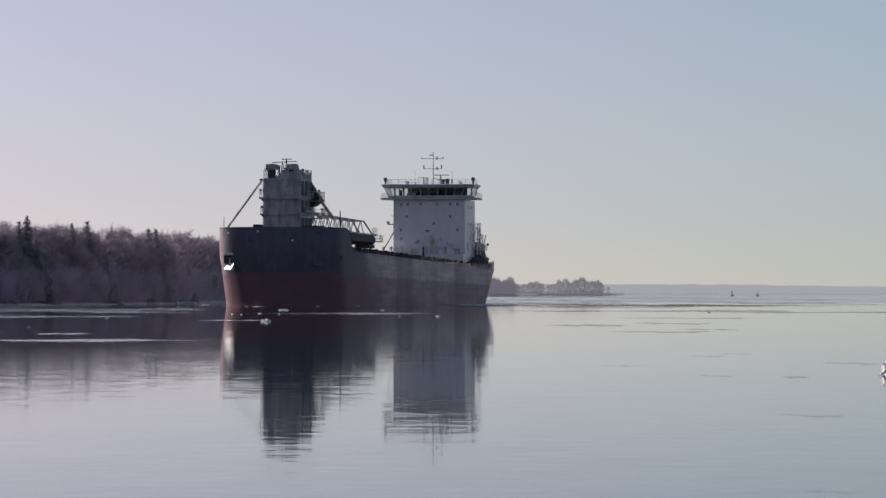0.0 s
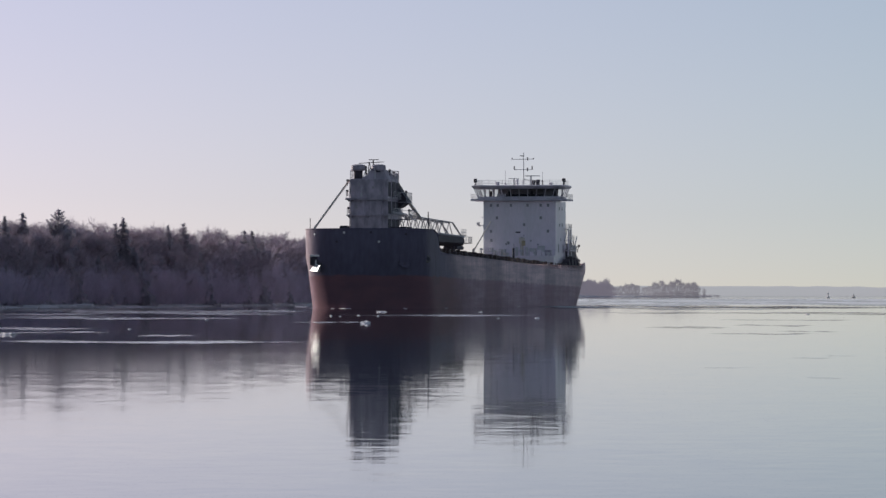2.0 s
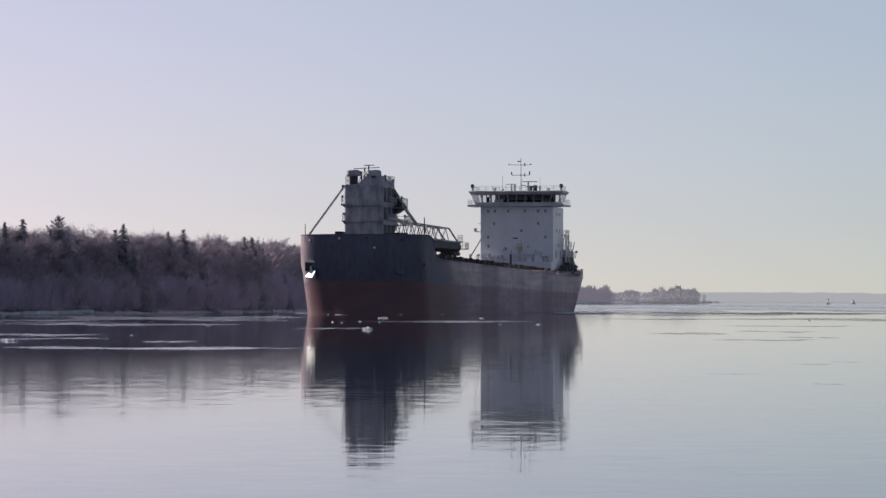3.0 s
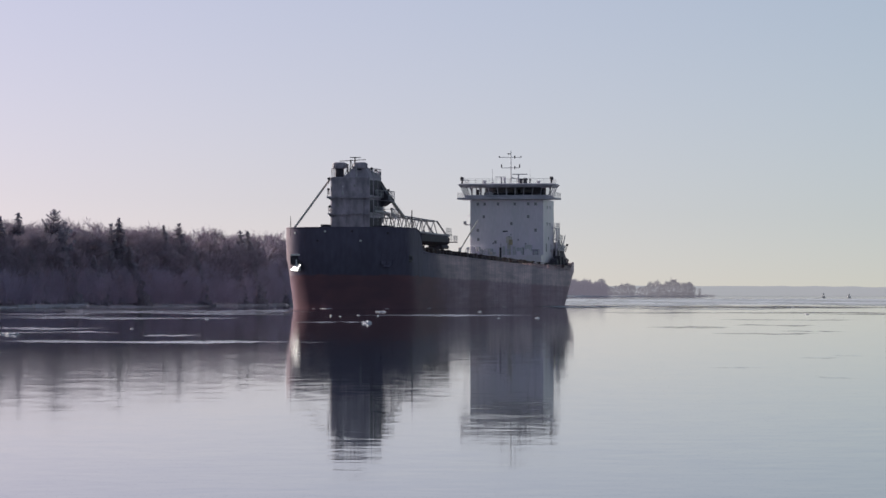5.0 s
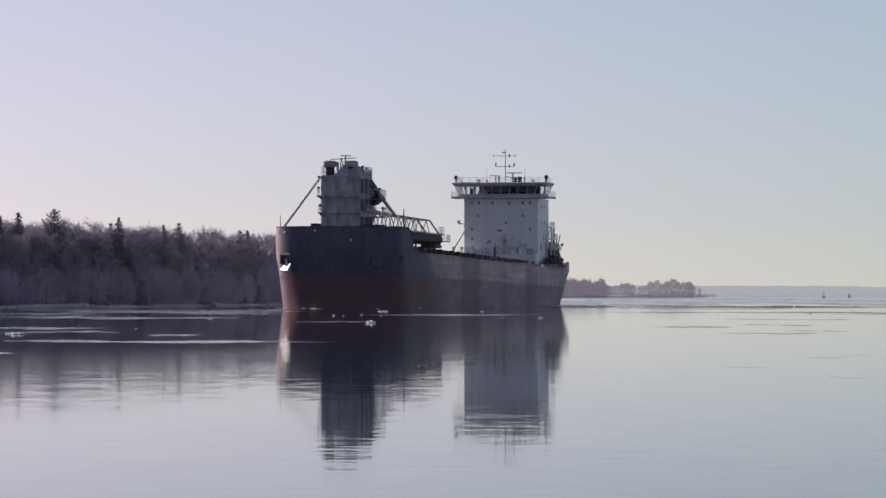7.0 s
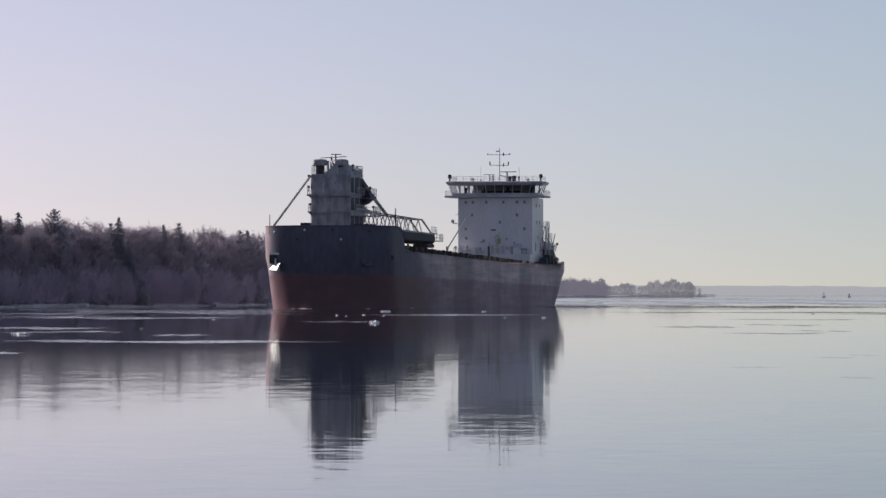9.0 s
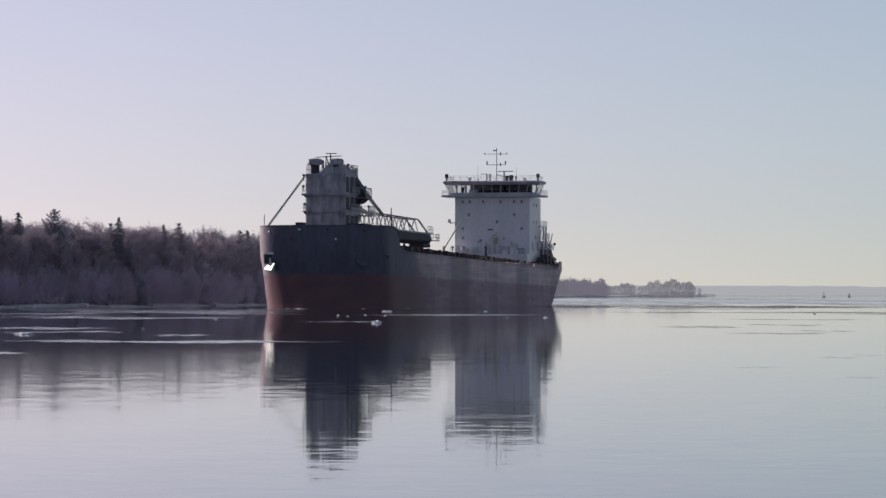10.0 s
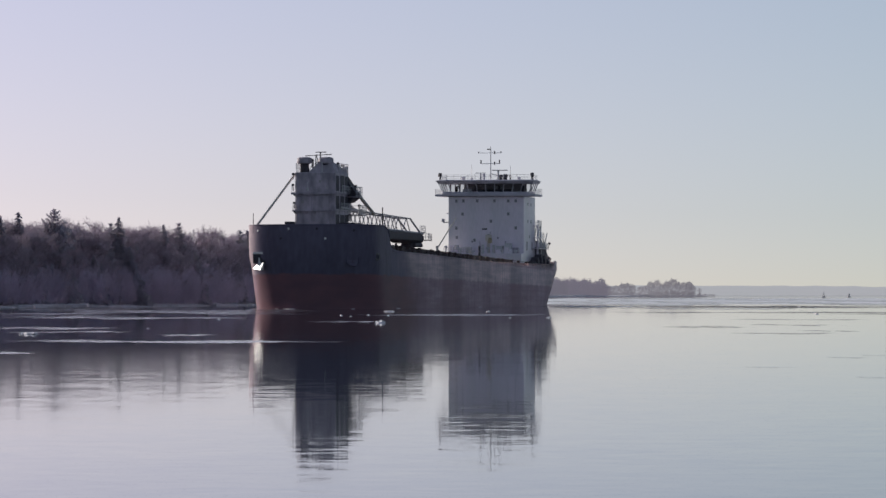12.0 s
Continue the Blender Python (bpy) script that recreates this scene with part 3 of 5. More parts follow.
def forest():
    rng = random.Random(11)
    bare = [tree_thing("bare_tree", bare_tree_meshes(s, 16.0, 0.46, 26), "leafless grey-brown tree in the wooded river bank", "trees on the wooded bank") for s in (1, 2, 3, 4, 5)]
    spruce = [tree_thing("spruce_tree", conifer_meshes(s, 16.0, 3.7, 0.35, 0.06, 0.03, 0.7), "dark green spruce among leafless trees on the bank", "trees on the wooded bank") for s in (21, 22)]
    pine = [tree_thing("pine_tree", conifer_meshes(s, 16.0, 3.6, -0.10, 0.42, 0.36, 0.7), "tall dark pine standing above the leafless wood", "trees on the wooded bank") for s in (31,)]
    broad = [tree_thing("spruce_tree", conifer_meshes(24, 16.0, 5.4, 0.4, 0.02, 0.02), "broad dark spruce at the edge of the wood", "trees on the wooded bank")]
    slim = [tree_thing("pine_tree", conifer_meshes(s, 16.0, 2.3, 0.05, 0.40, 0.30, 0.65), "slim dark pine with open layered boughs above the wood", "trees on the wooded bank") for s in (33, 34)]
    first = set(bare + spruce + pine + broad + slim)

    def plant(src, x, y, z, size, turn):
        m = stand(src, x, y, z, size / src.scale[0], turn)
        if src in first:
            first.discard(src)
            src.matrix_basis = m
            return src
        return copy_thing(src, m)

    def at(bearing, off):
        """A place off metres behind the shoreline in the direction x / y = bearing."""
        for a, b in zip(SHORE, SHORE[1:]):
            if a[0] / a[1] <= bearing <= b[0] / b[1]:
                d = (bearing - a[0] / a[1]) / (b[0] / b[1] - a[0] / a[1])
                y = a[1] + (b[1] - a[1]) * d
                r = math.hypot(bearing * y, y)
                return bearing * y * (1 + off / r), y * (1 + off / r)
        return None

    # the conifers that stand above the wood: bearing, metres behind the shore, height, kind
    for turn, (bearing, off, h, src) in enumerate(TALL):
        src = broad[0] if src == "broad" else {"spruce": spruce, "pine": pine, "slim": slim}[src][turn % (1 if src == "pine" else 2)]
        x, y = at(bearing, off)
        plant(src, x, y, ground_height(off), h / 16.0, rng.uniform(0, 6.28))
    # rows of leafless trees with small spruces between them
    for row, (off, n, lo, hi) in enumerate(((9, 54, 0.60, 0.82), (16, 54, 0.82, 0.97), (25, 54, 0.92, 1.03), (36, 52, 0.96, 1.07))):
        for k in range(n):
            bearing = -0.118 + (0.118 - 0.012) * (k + rng.random()) / n
            place = at(bearing, off + rng.uniform(-3.5, 3.5))
            fade = 1.0 if bearing < -0.075 else 1.0 - 0.04 * (bearing + 0.075) / 0.06
            src = rng.choice(bare) if rng.random() > (0.30 if row == 0 else 0.16) else rng.choice(spruce)
            size = rng.uniform(lo, hi) * fade * (0.85 if src in spruce else 1.0)
            plant(src, *place, ground_height(off) - 0.1, size, rng.uniform(0, 6.28))


# bearing (sideways metres for each metre ahead), metres behind the shore, height in metres
TALL = [
    (-0.1030, 18, 17.2, "spruce"), (-0.0988, 22, 18.0, "spruce"), (-0.0905, 20, 18.9, "pine"), (-0.0925, 22, 16.2, "slim"), (-0.0754, 18, 17.8, "spruce"), (-0.0772, 20, 16.6, "slim"),
    (-0.0650, 17, 16.7, "spruce"), (-0.0614, 16, 17.5, "slim"), (-0.0472, 20, 16.4, "slim"), (-0.0455, 20, 16.4, "spruce"), (-0.1085, 20, 18.0, "spruce"),
    (-0.0729, 9, 12.2, "broad"), (-0.0577, 9, 11.6, "broad"), (-0.0885, 9, 12.8, "broad"), (-0.0960, 9, 11.2, "broad"), (-0.0448, 9, 10.8, "broad"), (-0.0812, 9, 10.2, "broad"),
]


def far_woods():
    """The low point beyond the ship, kilometres off: a leafless wood that thins to single crowns and scrub."""
    rng = random.Random(17)
    verts, faces = [], []

    def sliver(x, y, z, dx, dz, w):
        i = len(verts)
        verts.extend(((x - w, y, z), (x + w, y, z), (x + dx, y + rng.uniform(-1, 1), z + dz)))
        faces.append((i, i + 1, i + 2))

    def crown(x, y, h, wide, n):
        """A rounded crown of twigs on a stem, with thinner growth round its foot."""
        sliver(x, y, 0.2, 0, h * 0.8, 0.25)
        for k in range(n):
            if k % 4 == 0:
                sliver(x + rng.gauss(0, 0.5) * wide, y + rng.uniform(-3, 3), 0.2 + h * 0.22 * rng.random(), rng.gauss(0, 0.3), h * rng.uniform(0.08, 0.18), rng.uniform(0.1, 0.2))
                continue
            a, q = rng.uniform(0, 2 * math.pi), math.sqrt(rng.random()) * rng.uniform(0.75, 1.0)
            sliver(x + q * math.cos(a) * wide * 1.1, y + rng.uniform(-3, 3), h * (0.53 + 0.36 * q * math.sin(a)), 0.9 * q * math.cos(a) + rng.gauss(0, 0.5),
                   h * (0.05 + 0.06 * rng.random() + 0.03 * math.sin(a)), rng.uniform(0.10, 0.22))

    # the dense wood, its crowns rounded and of uneven height
    for k in range(96):
        t = k / 95
        x = 56 + 66 * t
        h = 13.4 + 1.5 * math.sin(x * 0.55) + 1.0 * math.sin(x * 1.7 + 1) + rng.uniform(-0.9, 0.9) - 3.4 * max(0.0, t - 0.72) / 0.28
        crown(x + rng.uniform(-2, 2), 3165 + 40 * t + rng.uniform(0, 30), h, 3.4, 250)
    dense = len(faces)
    # single crowns: x, height, half width, how thick
    for x, h, w, n in ((121, 15.6, 3.0, 300), (117.5, 13.0, 2.4, 240), (125, 10.5, 2.6, 220), (128.5, 8.2, 2.2, 180), (132, 9.4, 2.6, 280), (137, 11.0, 2.6, 360), (141, 11.4, 2.8, 380), (145, 9.8, 2.4, 320), (151, 8.6, 2.2, 180), (155, 9.4, 2.4, 220),
                       (159, 12.8, 2.6, 320), (164.5, 13.8, 3.0, 340), (167.5, 11.0, 2.2, 220), (172, 13.2, 2.8, 380), (176.5, 14.8, 3.4, 460), (181, 12.4, 2.2, 240), (185, 11.8, 2.8, 360), (189.5, 12.4, 3.0, 420), (192.5, 9.6, 2.0, 220), (197.5, 7.6, 1.3, 80)):
        crown(x, 3240 + x * 0.35 + rng.uniform(-4, 8), h, w, int(n * 1.35))
    # scrub between them
    for k in range(260):
        x = 80 + 128 * rng.random() ** 1.3
        crown(x, 3200 + x * 0.5, rng.uniform(1.0, 4.2) * (1.1 if x < 150 else 0.6), 2.0, 22)
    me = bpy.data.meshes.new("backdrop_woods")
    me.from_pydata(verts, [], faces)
    # both glow for haze, the single crowns slightly more
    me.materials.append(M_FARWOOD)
    me.materials.append(M_PALER_HAZED)
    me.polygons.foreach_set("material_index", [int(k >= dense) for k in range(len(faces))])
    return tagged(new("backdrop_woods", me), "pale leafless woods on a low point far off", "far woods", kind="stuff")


def shore_ice():
    """Slabs of shelf ice pushed up along the wooded bank."""
    rng = random.Random(23)
    for k in range(30):
        if k < 16:
            s = rng.uniform(192, 262)
            ln, h = rng.uniform(1.2, 4.0), rng.uniform(0.2, 0.75)
        else:
            s = rng.uniform(150, 470)
            ln, h = rng.uniform(2.0, 7.0), rng.uniform(0.12, 0.4)
        x, y = shore_at(s)
        bm = B()
        box(bm, -ln / 2, ln / 2, -1.2, 1.2, -0.3, h, 0.12)
        for v in bm.verts:
            v.co += Vector((0.25 * noise.noise(v.co * 0.9 + Vector((k, 0, 0))), 0.4 * noise.noise(v.co + Vector((0, k, 0))), 0.18 * noise.noise(v.co * 0.8 + Vector((0, 0, k))) if v.co.z > 0 else 0))
        ob = new("shore_ice_slab", mesh_of(bm, "shore_ice_slab", M_SNOW))
        ob.matrix_basis = pose(x, y - rng.uniform(0.5, 3.5), 0, rng.uniform(-3, 3), rng.uniform(-2, 2), rng.uniform(-14, 14))
        tagged(ob, "snow-covered slab of shelf ice along the wooded bank", "ice slab", "shelf ice along the bank")


def undergrowth(name, label, seed, path, count, deep, tall, material, near=6, stems=7):
    """Brush and thin stems that fill the wood between its trees, too many to count."""
    rng = random.Random(seed)
    verts, faces = [], []
    total = sum(math.dist(a, b) for a, b in zip(path, path[1:]))
    for k in range(count):
        s = rng.uniform(0, total)
        for a, b in zip(path, path[1:]):
            d = math.dist(a, b)
            if s <= d:
                x, y = a[0] + (b[0] - a[0]) * s / d, a[1] + (b[1] - a[1]) * s / d
                break
            s -= d
        off = near + deep * rng.random() ** 0.8
        r = math.hypot(x, y)
        x, y = x * (1 + off / r), y * (1 + off / r)
        z = ground_height(off) - 0.1
        h = tall * rng.uniform(0.60, 1.0) * (0.56 + 0.40 * (off - near) / deep)
        for j in range(stems):
            dx, dy = rng.gauss(0, 0.13 * h), rng.gauss(0, 0.13 * h)
            z0 = z + h * rng.uniform(0.02, 0.62)
            w = rng.uniform(0.03, 0.07) * 7 / stems
            i = len(verts)
            verts += [(x + dx * 0.3 - w, y, z0), (x + dx * 0.3 + w, y + 0.1, z0), (x + dx, y + dy, z0 + h * rng.uniform(0.22, 0.42))]
            faces.append((i, i + 1, i + 2))
    me = bpy.data.meshes.new(name)
    me.from_pydata(verts, [], faces)
    me.materials.append(material)
    return tagged(new(name, me), label, "brush", kind="stuff")


# ---- the ship: x to port, y aft from the stem, z up from the waterline ----
BEAM = 11.9
LENGTH = 219.0
FO_END = 20.5          # aft end of the forecastle


def deck_height(u):
    return 10.95 - 0.0098 * u - 0.0050 * max(0.0, u - 35)


def fullness(z):
    """How far the bow's plan has filled out at a height: full above the knuckle."""
    if z >= 10:
        return 1.0
    return 0.66 + 0.136 * (z - 7.5) if z > 7.5 else 0.66 * max(z, 0.0) / 7.5


def half_beam(u, z):
    """Half the hull's breadth: a blunt, full bow, flat sides, and a cut-up stern."""
    k = fullness(z)
    start = 1.6 * (1 - k)
    run = 15.5 - 6.0 * k
    e = 2.0
    s = (u - start) / run
    if s <= 0:
        return 0.0
    b = BEAM if s >= 1 else BEAM * (1 - (1 - s) ** e) ** (1 / e)
    lift = min(1.0, max(0.0, (8.0 - z) / 8.0))
    tail = 190 - 13 * lift ** 1.6
    if u > tail:
        t = (u - tail) / (LENGTH - tail)
        b *= 1 - (0.19 + 0.27 * lift) * t ** 2.2
    return b


def stern_end(z):
    return LENGTH - 2.5 * max(0.0, 1 - max(z, 0) / 7.0) ** 1.5


def hull_mesh():
    bm = B()
    us = [0.0, 0.15, 0.4, 0.8, 1.3, 2.0, 2.8, 3.8, 5.0, 6.4, 8.0, 10.0, 12.5, 15.5, 19.0, FO_END, 22.4, 30, 60, 90, 120, 150, 165, 172, 178, 184, 190, 194, 198, 203.5, 205, 211, 215, LENGTH]
    zs = [-2.0, 0.0, 0.8, 2.0, 3.5, 5.0, 6.5, 8.0, 9.4]
    rows = []
    for u in us:
        top = 15.2 if u <= FO_END else deck_height(u)
        if u >= 205:
            top = 10.19 - 0.0098 * (u - 205)      # bulwark round the stern
        if u == 22.4:
            top = deck_height(u) + 0.4
        if 17 < u <= FO_END:
            top = 14.6 if u < 20 else 13.2      # rounded end of the bow bulwark
        levels = zs + [9.4 + (top - 9.4) * f for f in (0.5, 1.0)]
        rows.append((u, levels))
    grid = {}
    for side in (-1, 1):
        for i, (u, levels) in enumerate(rows):
            for j, z in enumerate(levels):
                uu = min(u, stern_end(z)) if u > 200 else u
                start = 1.6 * (1 - fullness(z))
                uu = start + uu * (1 - start / 40) if u < 20 else uu
                b = half_beam(uu, z)
                grid[side, i, j] = bm.verts.new((side * b, uu, z))
        for i in range(len(rows) - 1):
            for j in range(len(zs) + 1):
                q = [grid[side, i, j], grid[side, i + 1, j], grid[side, i + 1, j + 1], grid[side, i, j + 1]]
                bm.faces.new(q if side > 0 else q[::-1])
    last = len(rows) - 1
    for j in range(len(zs) + 1):
        bm.faces.new((grid[-1, last, j], grid[-1, last, j + 1], grid[1, last, j + 1], grid[1, last, j]))
    bmesh.ops.remove_doubles(bm, verts=bm.verts, dist=0.01)
    return bm


def outline_at(z, u0, u1, inset=0.35, n=26):
    """The deck's outline between two stations, inside the plating."""
    us = [u0 + (u1 - u0) * (k / n) ** 1.6 for k in range(n + 1)]
    pts = [(max(0.02, half_beam(u, z) - inset), u) for u in us]
    return pts + [(-x, u) for x, u in reversed(pts)]


def ship():
    s = empty("bulk_carrier", "black and red bulk carrier with white aft house on calm river", "ship")
    part("hull", hull_mesh(), M_HULL, s, "black hull with red bottom paint and scuffed plating", True)

    # decks
    part("forecastle_deck", prism(B(), outline_at(14, 0.6, FO_END - 0.8), 13.35, 13.5), M_DECK, s)
    bm = B()
    for a in range(20, 218, 6):
        b = min(a + 6, 218.4)
        side = min(half_beam(a, 10), half_beam(b, 10)) - 0.25
        box(bm, -side, side, a + (0.3 if a == 20 else 0), b, deck_height(b) - 0.5, deck_height(b) - 0.2)
    part("main_deck", bm, M_DECK, s)
    # break of the forecastle
    part("forecastle_bulkhead", box(B(), -BEAM + 0.3, BEAM - 0.3, FO_END - 0.25, FO_END - 0.1, deck_height(20) - 0.2, 13.1), M_HULL, s)
    # cap rail on the bulwark round the bow
    bm = B()
    pts = [(half_beam(u, 15.0), u, 15.22) for u in (0.05, 0.3, 0.8, 1.5, 2.5, 4, 6, 8.5, 11, 14, 15.5)] + [(BEAM, 19.0, 14.62), (BEAM, FO_END, 13.22)]
    line = [(-x, u, z) for x, u, z in reversed(pts)] + pts
    for a, b in zip(line, line[1:]):
        tube(bm, a, b, 0.12, n=6)
    part("bulwark_cap_rail", bm, M_HULL, s)
    # rubbing strake along the deck edge
    for sg in (-1, 1):
        bm = B()
        us = [23, 60, 100, 140, 180, 190, 198, 203.5]
        for a, b in zip(us, us[1:]):
            tube(bm, (sg * (half_beam(a, 10) + 0.02), a, deck_height(a) - 0.05), (sg * (half_beam(b, 10) + 0.02), b, deck_height(b) - 0.05), 0.13, n=6)
        part("sheer_strake", bm, M_HULL, s)

    # fairleads in the bow bulwark
    # daylight at three of them is painted in as white, the rest are dark
    lead = mesh_of(lathe(B(), [(0.10, -0.10), (0.22, -0.08), (0.22, 0.08), (0.10, 0.10)], n=14), "fairlead", M_LIT_WHITE)
    dull = mesh_of(lathe(B(), [(0.10, -0.10), (0.22, -0.08), (0.22, 0.08), (0.10, 0.10)], n=14), "fairlead", M_STEEL)
    for v, z in ((-8.9, 14.2), (8.9, 14.2), (-2.5, 14.5), (2.7, 14.5), (-4.0, 12.75), (4.2, 12.75)):
        u = 9.5 * (1 - math.sqrt(1 - (v / BEAM) ** 2))
        ob = repeat("fairlead", lead if (v, z) in ((-8.9, 14.2), (-2.5, 14.5), (4.2, 12.75)) else dull, s, (math.copysign(half_beam(u, z), v), u, z))
        ob.rotation_euler = (radians(90), 0, math.atan2(v, 14 - u) * 1.2)

    # anchors in their pockets
    # sun and shade are painted in: starboard anchor and lintel white, port hull-dark
    for sg in (-1, 1):
        u, z = 3.6, 8.6
        b = half_beam(u, z)
        ang = math.atan2(half_beam(u + 0.5, z) - half_beam(u - 0.5, z), 1.0)
        if sg < 0:      # this one stands in a bolster that faces more nearly ahead
            ang, b, u = radians(70), b - 0.05, u - 0.45
        base = Matrix.Translation((sg * b, u, z)) @ Matrix.Rotation(sg * (math.pi / 2 - ang), 4, "Z")
        bm = B()
        box(bm, -1.35, -1.1, -0.2, 0.3, -0.3, 1.35, 0.03)
        box(bm, 1.1, 1.35, -0.2, 0.3, -0.3, 1.35, 0.03)
        bm.transform(base)
        pocket = part("anchor_pocket", bm, M_STEEL if sg < 0 else M_HULL, s)
        bm = box(B(), -1.3, 1.3, -0.3, 0.3, 1.35, 1.7, 0.04)
        bm.transform(base)
        part("pocket_lintel", bm, M_LIT_WHITE if sg < 0 else M_HULL, pocket)
        # the starboard plate is dark to paint in the shade of the recess
        bm = B()
        box(bm, -1.1, 1.1, -0.08, 0.3, -0.35, 1.35)
        bm.transform(base)
        part("pocket_plate", bm, M_STEEL if sg < 0 else M_HULL, pocket)
        bm = B()
        # crown, two flukes and the shank
        v = [bm.verts.new(c) for c in ((-1.75, -0.5, -1.35), (1.2, -0.5, -1.5), (1.75, -0.1, -0.2), (-0.9, -0.1, -0.45), (-1.6, 0.1, -1.5), (1.2, 0.1, -1.6), (1.65, 0.1, -0.2), (-0.8, 0.1, -0.45))]
        for q in ((3, 2, 1, 0), (4, 5, 6, 7), (0, 1, 5, 4), (1, 2, 6, 5), (2, 3, 7, 6), (3, 0, 4, 7)):
            bm.faces.new([v[i] for i in q])
        for f in (-1, 1):
            v = [bm.verts.new(c) for c in ((f * 0.95, -0.20, -0.6), (f * 0.02, -0.20, -0.6), (f * 0.62, -0.26, -0.12), (f * 0.95, 0.04, -0.6), (f * 0.02, 0.04, -0.6), (f * 0.62, -0.02, -0.12))]
            for q in ((0, 1, 2), (5, 4, 3), (0, 3, 4, 1), (1, 4, 5, 2), (2, 5, 3, 0)):
                bm.faces.new([v[i] for i in q])
        tube(bm, (0, -0.12, -0.5), (0, -0.1, 0.7), 0.16, n=8)
        if sg < 0:      # hangs with its crown turned outboard
            bm.transform(Matrix.Rotation(radians(-30), 4, "Z"))
        else:
            bm.transform(Matrix.Scale(0.55, 4))
        bm.transform(base)
        part("anchor", bm, M_LIT_WHITE if sg < 0 else M_HULL, s, "anchor housed in the bow, coloured white for full sun" if sg < 0 else "anchor housed in the bow, coloured hull-dark for shade")

    # worn hawse ring at the turn of the port bow
    ring = lathe(B(), [(0.34, -0.14), (0.66, -0.14), (0.74, 0.0), (0.66, 0.14), (0.34, 0.14)], n=18)
    ring.transform(Matrix.Translation((half_beam(9.6, 9.5), 9.5, 9.5)) @ Matrix.Rotation(radians(-38), 4, "Z") @ Matrix.Rotation(radians(84), 4, "Y"))
    hawse = part("hawse_ring", ring, M_RUST, s)
    # the ring is closed, so a proud dark disc paints in its shaded mouth
    shade_disc = lathe(B(), [(0.40, -0.05), (0.40, 0.17)], n=18)
    shade_disc.transform(Matrix.Translation((half_beam(9.6, 9.5), 9.5, 9.5)) @ Matrix.Rotation(radians(-38), 4, "Z") @ Matrix.Rotation(radians(84), 4, "Y"))
    part("hawse_shade_disc", shade_disc, M_STEEL, hawse, "dark steel disc painting in the shaded mouth of the hawse pipe")

    tower(s)
    boom(s)
    hatches(s)
    house(s)
    deck_gear(s)
    # the low wave the bow pushes, and foam along the sides
    rng = random.Random(2)
    for k in range(7):
        sg = -1 if k % 2 or k == 0 else 1
        u = (1.85, 3.0, 5.5, 12.0, 27.0, 60.0, 110.0)[k]
        bm = B()
        bmesh.ops.create_icosphere(bm, subdivisions=2, radius=1.0)
        ln, hh = rng.uniform(0.3, 1.2), rng.uniform(0.03, 0.07)
        for v in bm.verts:
            v.co = Vector((v.co.x * (1.4 if k == 0 else 0.35), v.co.y * ln, v.co.z * hh * (1 + 0.6 * noise.noise(v.co * 3 + Vector((k, 0, 0))))))
        bm.transform(Matrix.Translation((sg * (half_beam(u, 0.3) + 0.3), u, 0.0)))
        part("bow_foam", bm, M_ICE, s)
    return s


def solid(points, faces):
    bm = B()
    v = [bm.verts.new(c) for c in points]
    for q in faces:
        bm.faces.new([v[i] for i in q])
    return bm


SIX = ((3, 2, 1, 0), (4, 5, 6, 7), (0, 1, 5, 4), (1, 2, 6, 5), (2, 3, 7, 6), (3, 0, 4, 7))


